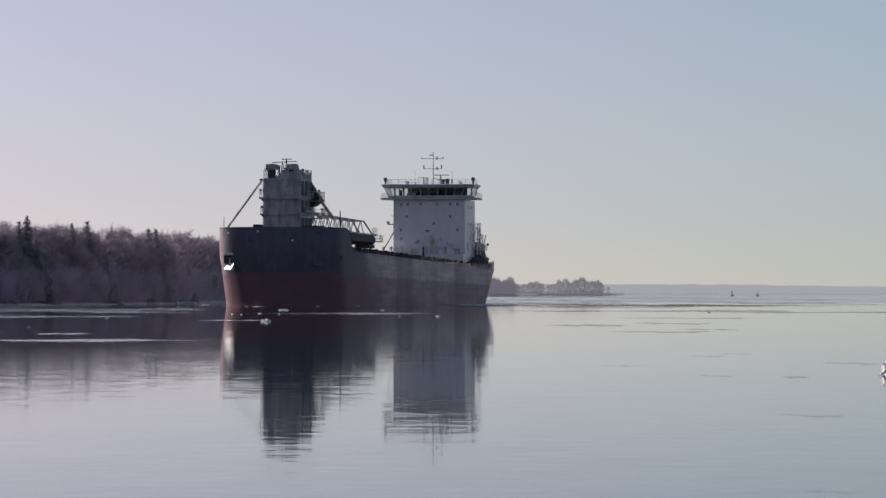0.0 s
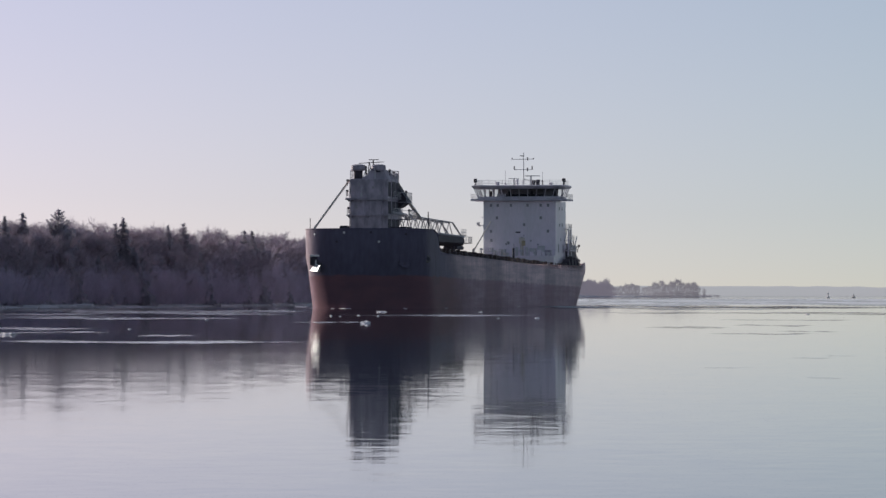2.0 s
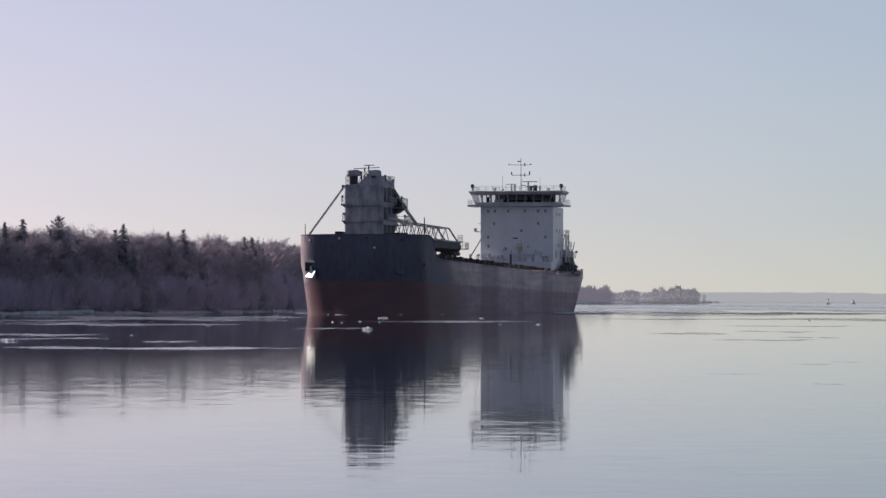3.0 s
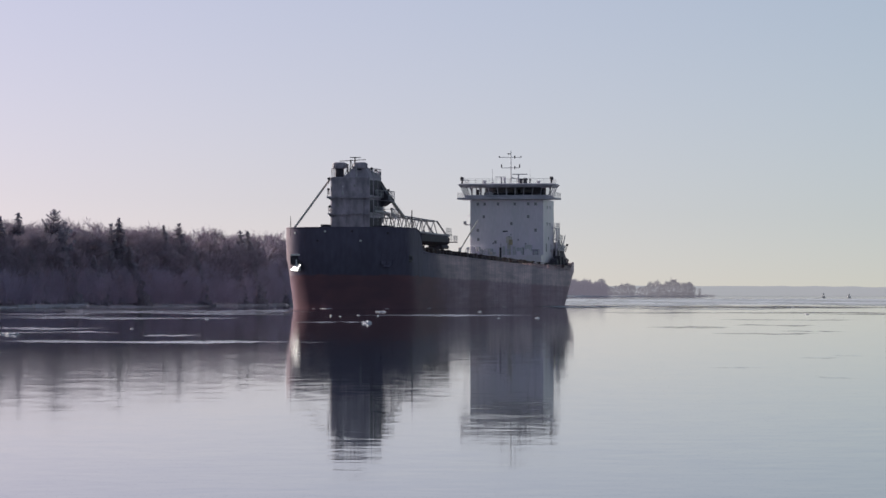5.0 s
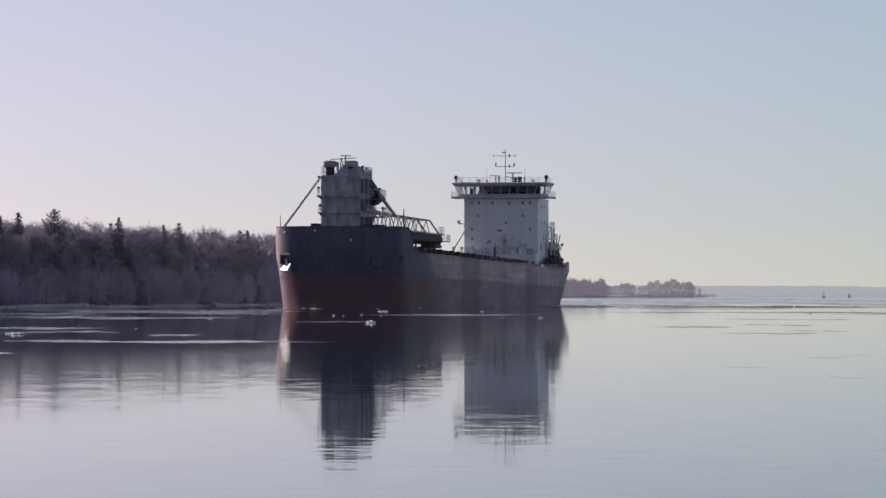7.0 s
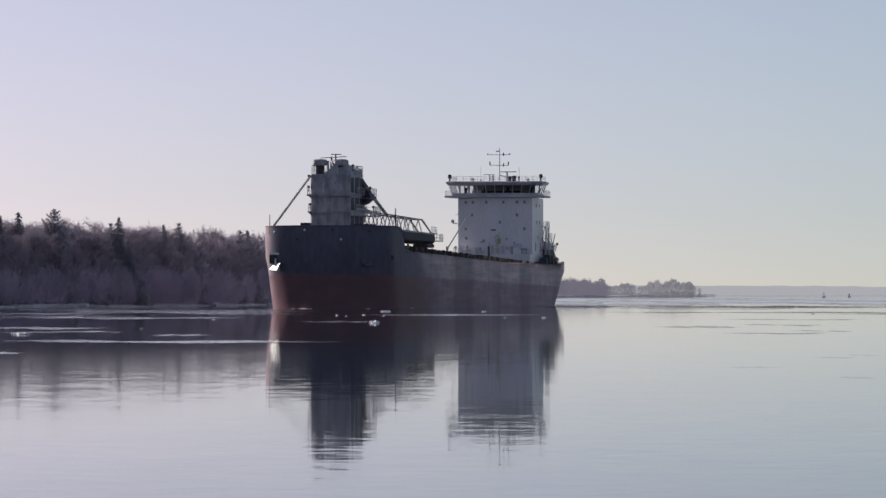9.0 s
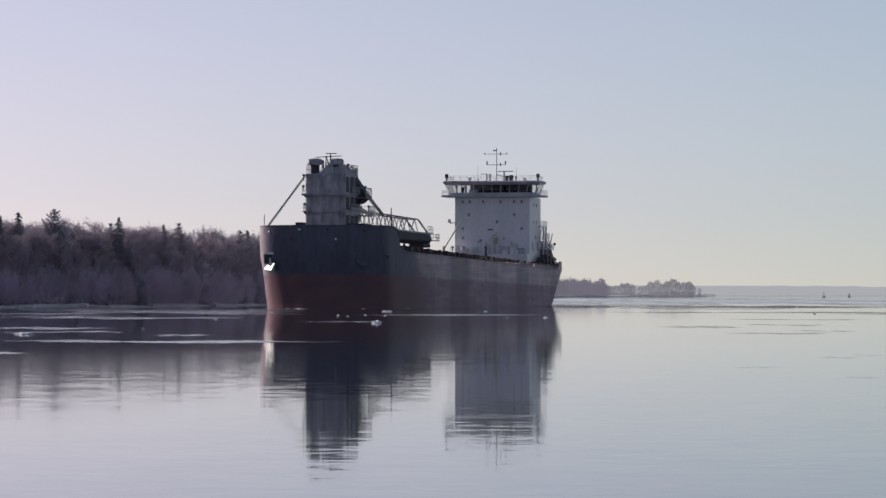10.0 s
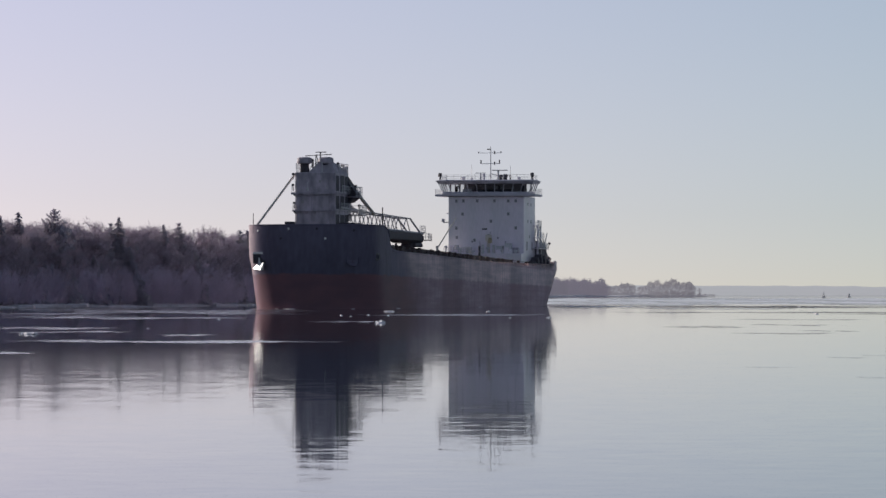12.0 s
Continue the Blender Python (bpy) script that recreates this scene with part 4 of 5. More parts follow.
def tower(s):
    """The cargo elevator tower on the forecastle."""
    z0 = 13.7
    bm = B()
    box(bm, -3.7, 3.7, 11, 22.5, z0, 25.0, 0.12)
    body = part("tower_body", bm, M_TOWER, s, "tall grey-painted steel elevator tower")
    for v in (-3.72, 3.72):
        part("stiffener", box(B(), v - 0.05, v + 0.05, 10.96, 11.0, z0, 24.9), M_TOWER, body)
    for u in (15, 19):
        for sg in (-1, 1):
            part("stiffener", box(B(), *sorted((sg * 3.7, sg * 3.74)), u - 0.05, u + 0.05, z0, 24.9), M_TOWER, body)
    # a casing that runs up the front, and cable ducts beside it
    part("front_casing", box(B(), 0.1, 2.6, 10.72, 11.0, z0, 20.8, 0.08), M_TOWER, body)
    part("ladder_trunk", box(B(), -1.15, -0.75, 10.75, 11.0, z0, 21.0, 0.04), M_TOWER, body)
    part("cable_duct", box(B(), -2.9, -2.72, 10.9, 11.0, 21.4, 24.8, 0.02), M_TOWER, body)
    part("cable_duct", box(B(), 2.9, 3.15, 10.92, 11.0, 14.0, 24.5, 0.02), M_TOWER, body)
    # inspection hatches and vents in the plating
    for x, z, w, h in ((0.9, 23.3, 0.22, 0.26), (2.2, 22.2, 0.2, 0.24), (-1.9, 23.9, 0.2, 0.2), (-2.4, 19.6, 0.2, 0.3)):
        part("inspection_hatch", box(B(), x - w, x + w, 10.66 if 0 < x < 2.7 and z < 20.8 else 10.93, 10.72 if 0 < x < 2.7 and z < 20.8 else 11.0, z - h, z + h, 0.02), M_BOOM, body)
    # dark panels: openings low down, otherwise the shade of this side painted in
    for u, z, w, h in ((13.0, 15.6, 1.4, 1.7), (17.0, 15.6, 1.7, 1.7), (20.8, 15.6, 1.4, 1.7), (13.0, 19.5, 1.3, 1.2), (17.0, 19.5, 1.6, 1.2), (20.8, 19.5, 1.4, 1.2), (13.0, 23.0, 1.2, 1.4), (17.0, 23.0, 1.6, 1.5), (20.8, 23.0, 1.4, 1.4)):
        part("side_opening_shade", box(B(), 3.7, 3.76, u - w, u + w, z - h, z + h, 0.02), M_STEEL, body)
    # sling and block hanging under the upper platform
    bm = tube(B(), (-1.3, 10.3, 23.0), (-1.3, 10.3, 22.0), 0.05)
    lathe(bm, [(0.12, 0), (0.24, 0.15), (0.24, 0.55), (0.12, 0.75)], 10, (-1.3, 10.3, 21.5))
    tube(bm, (-1.3, 10.3, 23.0), (-1.3, 11.0, 23.3), 0.07)
    part("hoist_block", bm, M_RAIL, s)
    # sloped crown that carries the starboard ventilator, running down aft
    crown = solid(((-1.5, 12, 25.0), (3.5, 12, 25.0), (3.6, 22, 25.0), (-1.5, 22, 25.0), (0.3, 12.4, 26.9), (2.6, 12.4, 27.0), (3.0, 16.5, 26.6), (0.3, 16.5, 26.6)), SIX)
    part("tower_crown", crown, M_TOWER, s)
    for x in (-0.55, 0.15):
        part("crown_rib", tube(B(), (x - 0.9, 12.2, 25.0), (x, 12.2, 27.3), 0.09, n=6), M_STRUT, s)
    part("crown_post", box(B(), 1.0, 1.2, 11.6, 11.8, 25.0, 26.8), M_RAIL, s)
    # dark hinge housing on the after side, flaring outward over the boom
    part("hinge_housing", solid(((2.0, 22.6, 19.2), (3.9, 22.6, 19.5), (3.9, 27.5, 19.8), (2.0, 27.5, 19.4), (2.0, 22.6, 24.4), (3.7, 22.6, 24.4), (4.0, 26.0, 23.0), (2.0, 26.0, 23.4)), SIX), M_STEEL, s)
    part("hinge_bracket", solid(((3.6, 21.6, 19.6), (4.2, 21.6, 19.7), (4.2, 26.5, 19.9), (3.6, 26.5, 19.6), (3.6, 21.6, 23.8), (5.3, 21.6, 21.3), (5.4, 26.5, 20.9), (3.6, 26.5, 23.2)), SIX), M_STEEL, s)
    # aft shoulder on the port side
    part("tower_shoulder", solid(((-2.5, 22.5, 15.5), (3.4, 22.5, 15.5), (3.4, 26.5, 17.0), (-2.5, 26.5, 17.0), (-2.5, 22.5, 23.6), (3.4, 22.5, 23.6), (3.4, 25.5, 21.0), (-2.5, 25.5, 21.0)), SIX), M_TOWER, s)
    # two mushroom ventilators
    for v, u, zb in ((-2.35, 12.5, 25.0), (1.55, 13.0, 26.3)):
        bm = lathe(B(), [(0.85, 0), (0.85, 26.65 - zb), (0.95, 26.7 - zb)], 20, (v, u, zb))
        vent = part("ventilator", bm, M_STEEL, s, smooth=False)
        part("cowl", lathe(B(), [(0.95, 0), (1.36, 0.05), (1.42, 0.35), (1.36, 1.0), (0.9, 1.2)], 22, (v, u, 26.6)), M_TOWER, vent)
    # platforms with rails
    for z, w in ((21.3, 0.75), (18.1, 0.55)):
        bm = B()
        box(bm, -3.7 - w, 3.7 + 0.5 * w, 11 - 0.5, 23.2, z - 0.16, z)
        deck = part("platform", bm, M_TOWER, s)
        # knee brackets under its edge
        for x in (-3.2, -1.6, 0.0, 1.6, 3.2):
            part("knee", solid(((x - 0.05, 10.55, z - 0.17), (x + 0.05, 10.55, z - 0.17), (x + 0.05, 11.0, z - 0.17), (x - 0.05, 11.0, z - 0.17), (x - 0.05, 10.9, z - 0.8), (x + 0.05, 10.9, z - 0.8), (x + 0.05, 11.0, z - 0.8), (x - 0.05, 11.0, z - 0.8)), SIX), M_TOWER, deck)
        part("toe_beam", box(B(), -3.7 - w, 3.7 + 0.5 * w, 10.52, 10.62, z - (0.38 if z > 20 else 0.26), z - 0.16), M_TOWER, deck)
        part("knee", solid(((-3.7 - w, 11, z - 0.17), (-3.7, 11, z - 0.17), (-3.7, 14, z - 0.17), (-3.7 - w, 14, z - 0.17), (-3.8, 11, z - 0.75), (-3.7, 11, z - 0.75), (-3.7, 14, z - 0.75), (-3.8, 14, z - 0.75)), SIX), M_STEEL, deck)
        for sg in (-1, 1):
            railing(s, [(sg * (3.65 + w), 11, z), (sg * (3.65 + w), 15.5, z)] if sg < 0 else [(sg * (3.65 + w), 14, z), (sg * (3.65 + w), 23.1, z)], 1.3, 1.4, 2, 0.05)
    bm = box(B(), 3.7, 5.6, 21, 26, 20.6, 20.75)
    part("side_platform", bm, M_TOWER, s)
    railing(s, [(5.5, 21, 20.75), (5.5, 26, 20.75), (3.0, 26, 20.75)], 1.8, 1.25, 2, 0.06)
    part("side_platform", box(B(), 3.6, 6.0, 22, 28, 17.3, 17.45), M_TOWER, s)
    railing(s, [(5.9, 22, 17.45), (5.9, 28, 17.45), (3.0, 28, 17.45)], 1.7, 1.25, 2, 0.06)
    railing(s, [(-3.6, 11.1, 25.0), (-3.6, 14.5, 25.0)], 1.6, 1.1, 2, 0.06)
    railing(s, [(3.6, 15, 25.0), (3.6, 22.4, 25.0), (-1, 22.4, 25.0)], 1.7, 1.5, 2, 0.06)
    # masthead gear between the ventilators
    bm = B()
    tube(bm, (-0.6, 13, 25), (-0.3, 13, 28.3), 0.09)
    tube(bm, (0.3, 13, 26), (-0.3, 13, 28.3), 0.07)
    tube(bm, (-2.4, 13, 28.05), (2.6, 13, 28.3), 0.07)
    tube(bm, (-0.9, 13, 25), (-0.9, 13, 27.5), 0.16)
    part("lamp_frame", bm, M_STEEL, s)
    bm = box(B(), -0.4, 1.6, 12.9, 13.1, 28.65, 28.8)
    tube(bm, (0.5, 13, 27.6), (0.5, 13, 28.7), 0.12)
    part("radar_scanner", bm, M_STEEL, s)
    # floodlights and small boxes on the platforms
    for x, u, z in ((-4.2, 11.2, 24.6), (3.3, 15.2, 26.6), (3.4, 18.6, 26.3), (5.3, 21.4, 22.6), (5.6, 23.0, 19.0), (-4.3, 11.4, 22.6), (-4.0, 11.2, 19.3)):
        part("floodlight", box(tube(B(), (x, u, z - 0.9), (x, u, z), 0.06), x - 0.22, x + 0.22, u - 0.2, u + 0.2, z - 0.1, z + 0.3, 0.05), M_STEEL, s)
    for x, u, h in ((2.9, 17.5, 1.0), (2.4, 20.5, 0.7), (-3.0, 15.5, 0.9), (3.2, 21.6, 1.3)):
        part("top_box", box(B(), x - 0.4, x + 0.4, u - 0.6, u + 0.6, 25.0, 25.0 + h, 0.05), M_TOWER, s)
    # stays from the tower to the bow and to the boom
    part("stay", tube(B(), (-4.2, 13, 24.8), (-9.8, 5.2, 14.9), 0.22, n=10), M_STRUT, s, "pale painted tubular stay")
    for v in (2.6,):
        part("stay", tube(B(), (v + 0.45, 24, 23.8), (v - 1.5, 57, 18.2), 0.34, n=10), M_STRUT, s, "pale painted tubular stay")
    part("stay", tube(B(), (-2.6, 24, 23.8), (-1.6, 57, 18.2), 0.3, n=10), M_STRUT, s, "pale painted tubular stay")
    part("tower_pipe", tube(B(), (3.95, 14.5, 18.55), (4.3, 27, 18.35), 0.2, n=10), M_RAIL, s, "pale pipe along the tower side")
    # winch house and lockers at the tower's foot
    for a in ((-5.3, -3.9, 9, 13, 15.6), (4.2, 7.2, 12, 18, 15.4), (-7.4, -6.2, 10, 12, 15.1)):
        part("deck_locker", box(B(), a[0], a[1], a[2], a[3], z0, a[4] + 0.35, 0.06), M_STEEL, s)
    part("winch", tube(box(B(), -7, -4.5, 5.5, 7, z0, 14.6, 0.05), (-7.4, 6.2, 14.9), (-4.1, 6.2, 14.9), 0.5, n=14), M_STEEL, s)
    part("winch", tube(box(B(), 4.5, 7, 5.5, 7, z0, 14.6, 0.05), (4.1, 6.2, 14.9), (7.4, 6.2, 14.9), 0.5, n=14), M_STEEL, s)
    bm = tube(B(), (-10.1, 4.6, 13.7), (-10.1, 4.6, 17.4), 0.09, 0.06)
    part("jack_staff", bm, M_STEEL, s)


def boom(s):
    """The unloading boom: a lattice girder stowed along the deck, with the conveyor's heavy head at its end."""
    u0, u1 = 30.0, 91.5
    n = 8

    def zt(u):
        return 18.7 - 0.014 * (u - 30)

    def zb(u):
        return 15.8 - 0.011 * (u - 30)

    w = 1.25
    girder = None
    for sg in (-1, 1):
        bm = B()
        tube(bm, (sg * w, u0, zt(u0)), (sg * w, u1, zt(u1)), 0.15, n=6)
        tube(bm, (sg * w, u1, zt(u1)), (sg * w, u1 + 11, zb(u1 + 11) - 0.1), 0.18, n=6)
        ch = part("top_chord", bm, M_BOOM, s)
        part("bottom_chord", tube(B(), (sg * w, u0, zb(u0)), (sg * w, u1 + 13, zb(u1 + 13)), 0.26, n=6), M_BOOM, s)
        girder = girder or ch
        for k in range(n):
            a, b = u0 + (u1 - u0) * k / n, u0 + (u1 - u0) * (k + 1) / n
            mid = (a + b) / 2
            part("lattice_brace", tube(B(), (sg * w, a, zb(a)), (sg * w, mid, zt(mid)), 0.105, n=5, cap=False), M_BOOM, ch)
            part("lattice_brace", tube(B(), (sg * w, mid, zt(mid)), (sg * w, b, zb(b)), 0.105, n=5, cap=False), M_BOOM, ch)
    for k in range(n + 1):
        a = u0 + (u1 - u0) * k / n
        part("cross_tie", tube(B(), (-w, a, zt(a)), (w, a, zt(a)), 0.1, n=5), M_BOOM, girder)
    part("conveyor_trough", box(B(), -1.5, 1.5, 28, 102.0, 13.3, 15.3, 0.3), M_STEEL, s)
    bm = B()
    lathe(bm, [(1.05, 0), (1.2, 0.15), (1.25, 20), (1.1, 24.6)], 16)
    bm.transform(Matrix.Translation((0, 82.0, 14.05)) @ Matrix.Rotation(radians(-90), 4, "X"))
    part("boom_head", bm, M_STEEL, s, "heavy dark rounded end of the boom")
    part("head_platform", box(B(), -1.8, 2.2, 105.9, 109.5, 13.6, 13.75), M_STEEL, s)
    railing(s, [(2.1, 106.0, 13.75), (2.1, 109.5, 13.75), (-1.7, 109.5, 13.75)], 1.3, 1.2, 2, 0.06)
    railing(s, [(1.2, 102.0, 15.3), (1.2, 107.5, 15.3)], 1.3, 1.4, 2, 0.05)
    part("head_walkway", box(B(), -1.3, 1.3, 101.5, 107.7, 15.15, 15.3), M_STEEL, s)
    part("head_shield", box(B(), -1.6, 1.5, 96.0, 103.5, 12.2, 13.0, 0.2), M_STEEL, s)
    # saddle that carries the stowed boom
    bm = B()
    for v in (-1.9, 1.9):
        tube(bm, (v, 91, 9.6), (v * 0.8, 91, 12.9), 0.25)
        tube(bm, (v, 60, 9.9), (v * 0.8, 60, 14.0), 0.25)
    part("boom_saddle", bm, M_STEEL, s)
    part("lamp_post", tube(B(), (1.6, 63, 15.4), (1.6, 63, 19.6), 0.16, 0.1), M_STEEL, s)


def hatches(s):
    """Coamings and covers along the deck, the rail, and pipes at its edge."""
    cover = B()
    box(cover, -7.6, 7.6, 0, 7.0, 0, 0.55, 0.08)
    for k in range(6):
        box(cover, -7.5, 7.5, 0.5 + k * 1.15, 0.65 + k * 1.15, 0.55, 0.68)
    cover = mesh_of(cover, "hatch_cover", M_HATCH)
    coam = mesh_of(box(B(), -7.8, 7.8, -0.1, 7.1, 0, 1.0), "hatch_coaming", M_DECK)
    for k in range(15):
        u = 30 + k * 9.6
        z = deck_height(u) - 0.2
        repeat("hatch_coaming", coam, s, (0, u, z))
        repeat("hatch_cover", cover, s, (0, u, z + 1.0))
    for sg in (-1, 1):
        railing(s, [(sg * (BEAM - 0.25), 23.5, deck_height(23) - 0.1), (sg * (BEAM - 0.25), 178, deck_height(178) - 0.1)], 1.1, 3.1, 3, 0.04, M_DECK)
        bm = B()
        tube(bm, (sg * 9.6, 26, 10.95), (sg * 9.6, 176, 8.75), 0.22, n=8)
        tube(bm, (sg * 10.1, 26, 10.8), (sg * 10.1, 176, 8.6), 0.14, n=8)
        part("deck_pipe", bm, M_DECK, s)
    # bollards, vents and winches that break the line of the rail
    rng = random.Random(8)
    boll = B()
    for d in (-0.5, 0.5):
        lathe(boll, [(0.3, 0), (0.26, 0.1), (0.24, 0.7), (0.32, 0.75), (0.3, 0.9)], 12, (0, d, 0))
    boll = mesh_of(boll, "bollard", M_STEEL)
    vent = mesh_of(lathe(B(), [(0.22, 0), (0.22, 1.0), (0.42, 1.02), (0.42, 1.3), (0.2, 1.42)], 12), "deck_vent", M_DECK)
    for k in range(26):
        u = 25 + k * 5.9 + rng.uniform(-1.5, 1.5)
        repeat("bollard" if k % 3 == 0 else "deck_vent", boll if k % 3 == 0 else vent, s, (10.8, u, deck_height(u) - 0.2))


def house(s):
    """The white accommodation block with the wheelhouse over it."""
    z0, z1 = deck_height(185) - 0.2, 24.3
    bm = box(B(), -8.5, 8.5, 182, 196.6, z0, z1, 0.06)
    block = part("accommodation_block", bm, M_WHITE, s, "tall flat-fronted white painted block")
    port = B()
    box(port, -0.24, 0.24, -0.05, 0.03, -0.3, 0.3, 0.02)
    port = mesh_of(port, "window", M_PORT)
    frm = B()
    for x0, x1, a, b in ((-0.31, -0.24, -0.37, 0.37), (0.24, 0.31, -0.37, 0.37), (-0.24, 0.24, 0.3, 0.37), (-0.24, 0.24, -0.37, -0.3)):
        box(frm, x0, x1, -0.07, 0.02, a, b)
    frm = mesh_of(frm, "window_frame", M_RAIL)
    for v, z in ((-6.7, 23.3), (-5.1, 23.3), (-2.0, 23.3), (1.9, 23.3), (5.0, 23.3), (6.7, 23.3), (-5.3, 20.4), (5.0, 20.4), (-6.7, 17.3), (6.7, 17.3), (1.1, 18.8), (-6.6, 15.2), (0.6, 15.6), (-2.6, 14.6)):
        w = repeat("window", port, s, (v, 181.97, z))
        repeat("window_frame", frm, w, (0, 0, 0))
    for u, z in ((187, 18.8), (191, 18.8), (187, 22.6), (191, 22.6), (189, 15.4)):
        for sg in (-1, 1):
            w = repeat("window", port, s, (sg * 8.53, u, z), sg * math.pi / 2)
            repeat("window_frame", frm, w, (0, 0, 0))
    # name plate as a plain bar
    part("name_bar", box(B(), -0.9, 0.2, 181.9, 182.0, 16.9, 17.2), M_STEEL, s)
    # decks marked by narrow ledges
    for z in (13.6, 17.0, 20.6):
        part("deck_ledge", box(B(), -8.56, 8.56, 181.95, 196.66, z, z + 0.06), M_WHITE, s)
    # bridge deck with its wings
    part("bridge_deck", box(B(), -11.3, 11.3, 180.6, 190, 24.35, 24.8, 0.05), M_TRIM, s)
    for sg in (-1, 1):
        railing(s, [(sg * 11.2, 180.8, 24.85), (sg * 11.2, 189.8, 24.85)], 1.1, 1.5, 3, 0.04)
    # wheelhouse: sill, raked mullions, glass, roof
    half, top_half, ua, ub = 9.8, 10.5, 181.4, 188.6
    bm = box(B(), -half, half, ua + 0.25, ub, 24.85, 25.35, 0.04)
    part("wheelhouse_sill", bm, M_TRIM, s)
    zt, zb = 27.15, 25.35
    front = [-half + 2 * half * k / 10 for k in range(11)]
    for x in front:
        bm = B()
        tube(bm, (x, ua + 0.35, zb), (x * top_half / half, ua - 0.25, zt), 0.10, n=6)
        part("mullion", bm, M_TRIM, s)
    for a, b in zip(front, front[1:]):
        bm = B()
        f = top_half / half
        q = [bm.verts.new(c) for c in ((a + 0.1, ua + 0.36, zb), (b - 0.1, ua + 0.36, zb), ((b - 0.1) * f, ua - 0.24, zt), ((a + 0.1) * f, ua - 0.24, zt))]
        r = [bm.verts.new(c.co + Vector((0, 0.03, 0))) for c in q]
        bm.faces.new(q)
        bm.faces.new(r[::-1])
        for i in range(4):
            bm.faces.new((q[i], r[i], r[(i + 1) % 4], q[(i + 1) % 4]))
        ob = part("window_pane", bm, M_GLASS, s)
        ob.visible_shadow = False
    for sg in (-1, 1):
        for u in (ua + 2.4, ua + 4.8, ub - 0.1):
            part("mullion", tube(B(), (sg * half, u, zb), (sg * top_half, u, zt), 0.13, n=6), M_TRIM, s)
    # the rear wall leaves the wings open, so that the sky shows through their ends
    part("wheelhouse_back_wall", box(B(), -6.2, 8.0, ub - 0.2, ub, zb, zt), M_CABIN, s)
    for x, w in ((-9.3, 0.16), (-8.2, 0.12), (-7.2, 0.2), (9.0, 0.16)):
        part("rear_post", box(B(), x - w, x + w, ub - 0.2, ub, zb, zt), M_CABIN, s)
    part("chart_desk", box(B(), -5.4, -3.4, 182.6, 183.6, 24.9, 26.0, 0.05), M_WHITE, s)
    part("bridge_console", box(B(), -4.6, 5.6, 183.4, 184.3, 24.9, 25.9, 0.05), M_STEEL, s)
    for x in (-7.4, 7.6, -3.0, 2.2):
        part("bridge_chair", box(box(B(), x - 0.3, x + 0.3, 185.4, 186.0, 25.3, 25.6), x - 0.3, x + 0.3, 185.9, 186.05, 25.6, 26.7, 0.03), M_STEEL, s)
    bm = B()
    v = [bm.verts.new(c) for c in ((-10.65, 181.0, 27.15), (10.65, 181.0, 27.15), (10.65, 189.4, 27.15), (-10.65, 189.4, 27.15), (-11.05, 180.4, 27.75), (11.05, 180.4, 27.75), (11.05, 189.8, 27.75), (-11.05, 189.8, 27.75),
                                   (-10.55, 181.0, 28.0), (10.55, 181.0, 28.0), (10.55, 189.2, 28.0), (-10.55, 189.2, 28.0))]
    for q in ((3, 2, 1, 0), (0, 1, 5, 4), (1, 2, 6, 5), (2, 3, 7, 6), (3, 0, 4, 7), (4, 5, 9, 8), (5, 6, 10, 9), (6, 7, 11, 10), (7, 4, 8, 11), (8, 9, 10, 11)):
        bm.faces.new([v[i] for i in q])
    part("wheelhouse_roof", bm, M_TRIM, s)
    railing(s, [(-10.3, 188.8, 28.0), (-10.3, 181.4, 28.0), (10.3, 181.4, 28.0), (10.3, 188.8, 28.0)], 1.1, 1.6, 3, 0.035)
    # searchlights at the roof's corners
    for sg in (-1, 1):
        bm = tube(B(), (sg * 10.4, 182, 28.0), (sg * 10.4, 182, 28.7), 0.18)
        lathe(bm, [(0.25, 0), (0.42, 0.1), (0.42, 0.75), (0.25, 0.9)], 14, (sg * 10.4, 182, 28.65))
        part("searchlight", bm, M_STEEL, s)
    # radar mast
    bm = tube(B(), (0.3, 186, 28.0), (0.3, 186, 35.65), 0.14, 0.07, n=10)
    mast = part("mast", bm, M_RAIL, s)
    part("yard", tube(B(), (-2.6, 186, 34.1), (2.8, 186, 34.1), 0.06), M_RAIL, mast)
    part("yard", tube(B(), (-1.9, 186, 31.7), (2.3, 186, 31.7), 0.07), M_RAIL, mast)
    bm = B()
    for x, z, h in ((-1.9, 31.7, 0.8), (2.3, 31.7, 0.8), (-2.4, 34.1, 0.25), (2.6, 34.1, 0.25), (1.2, 33.8, 0.7), (1.2, 31.4, 0.7)):
        lathe(bm, [(0.1, 0), (0.14, 0.05), (0.14, h), (0.08, h + 0.05)], 8, (x, 186, z))
    tube(bm, (-0.5, 186, 34.9), (0.3, 186, 34.9), 0.12)
    part("mast_lights", bm, M_STEEL, mast)
    bm = box(B(), 0.7, 4.2, 185.4, 185.7, 30.1, 30.3)
    tube(bm, (2.1, 185.5, 28), (2.1, 185.5, 30.1), 0.25, 0.2)
    tube(bm, (2.1, 185.5, 29), (0.3, 186, 29.5), 0.1)
    part("radar_scanner", bm, M_RAIL, s)
    bm = box(B(), -3.0, -0.6, 184.4, 184.6, 29.5, 29.65)
    tube(bm, (-1.7, 184.5, 28), (-1.7, 184.5, 29.5), 0.22, 0.18)
    part("radar_scanner", bm, M_RAIL, s)
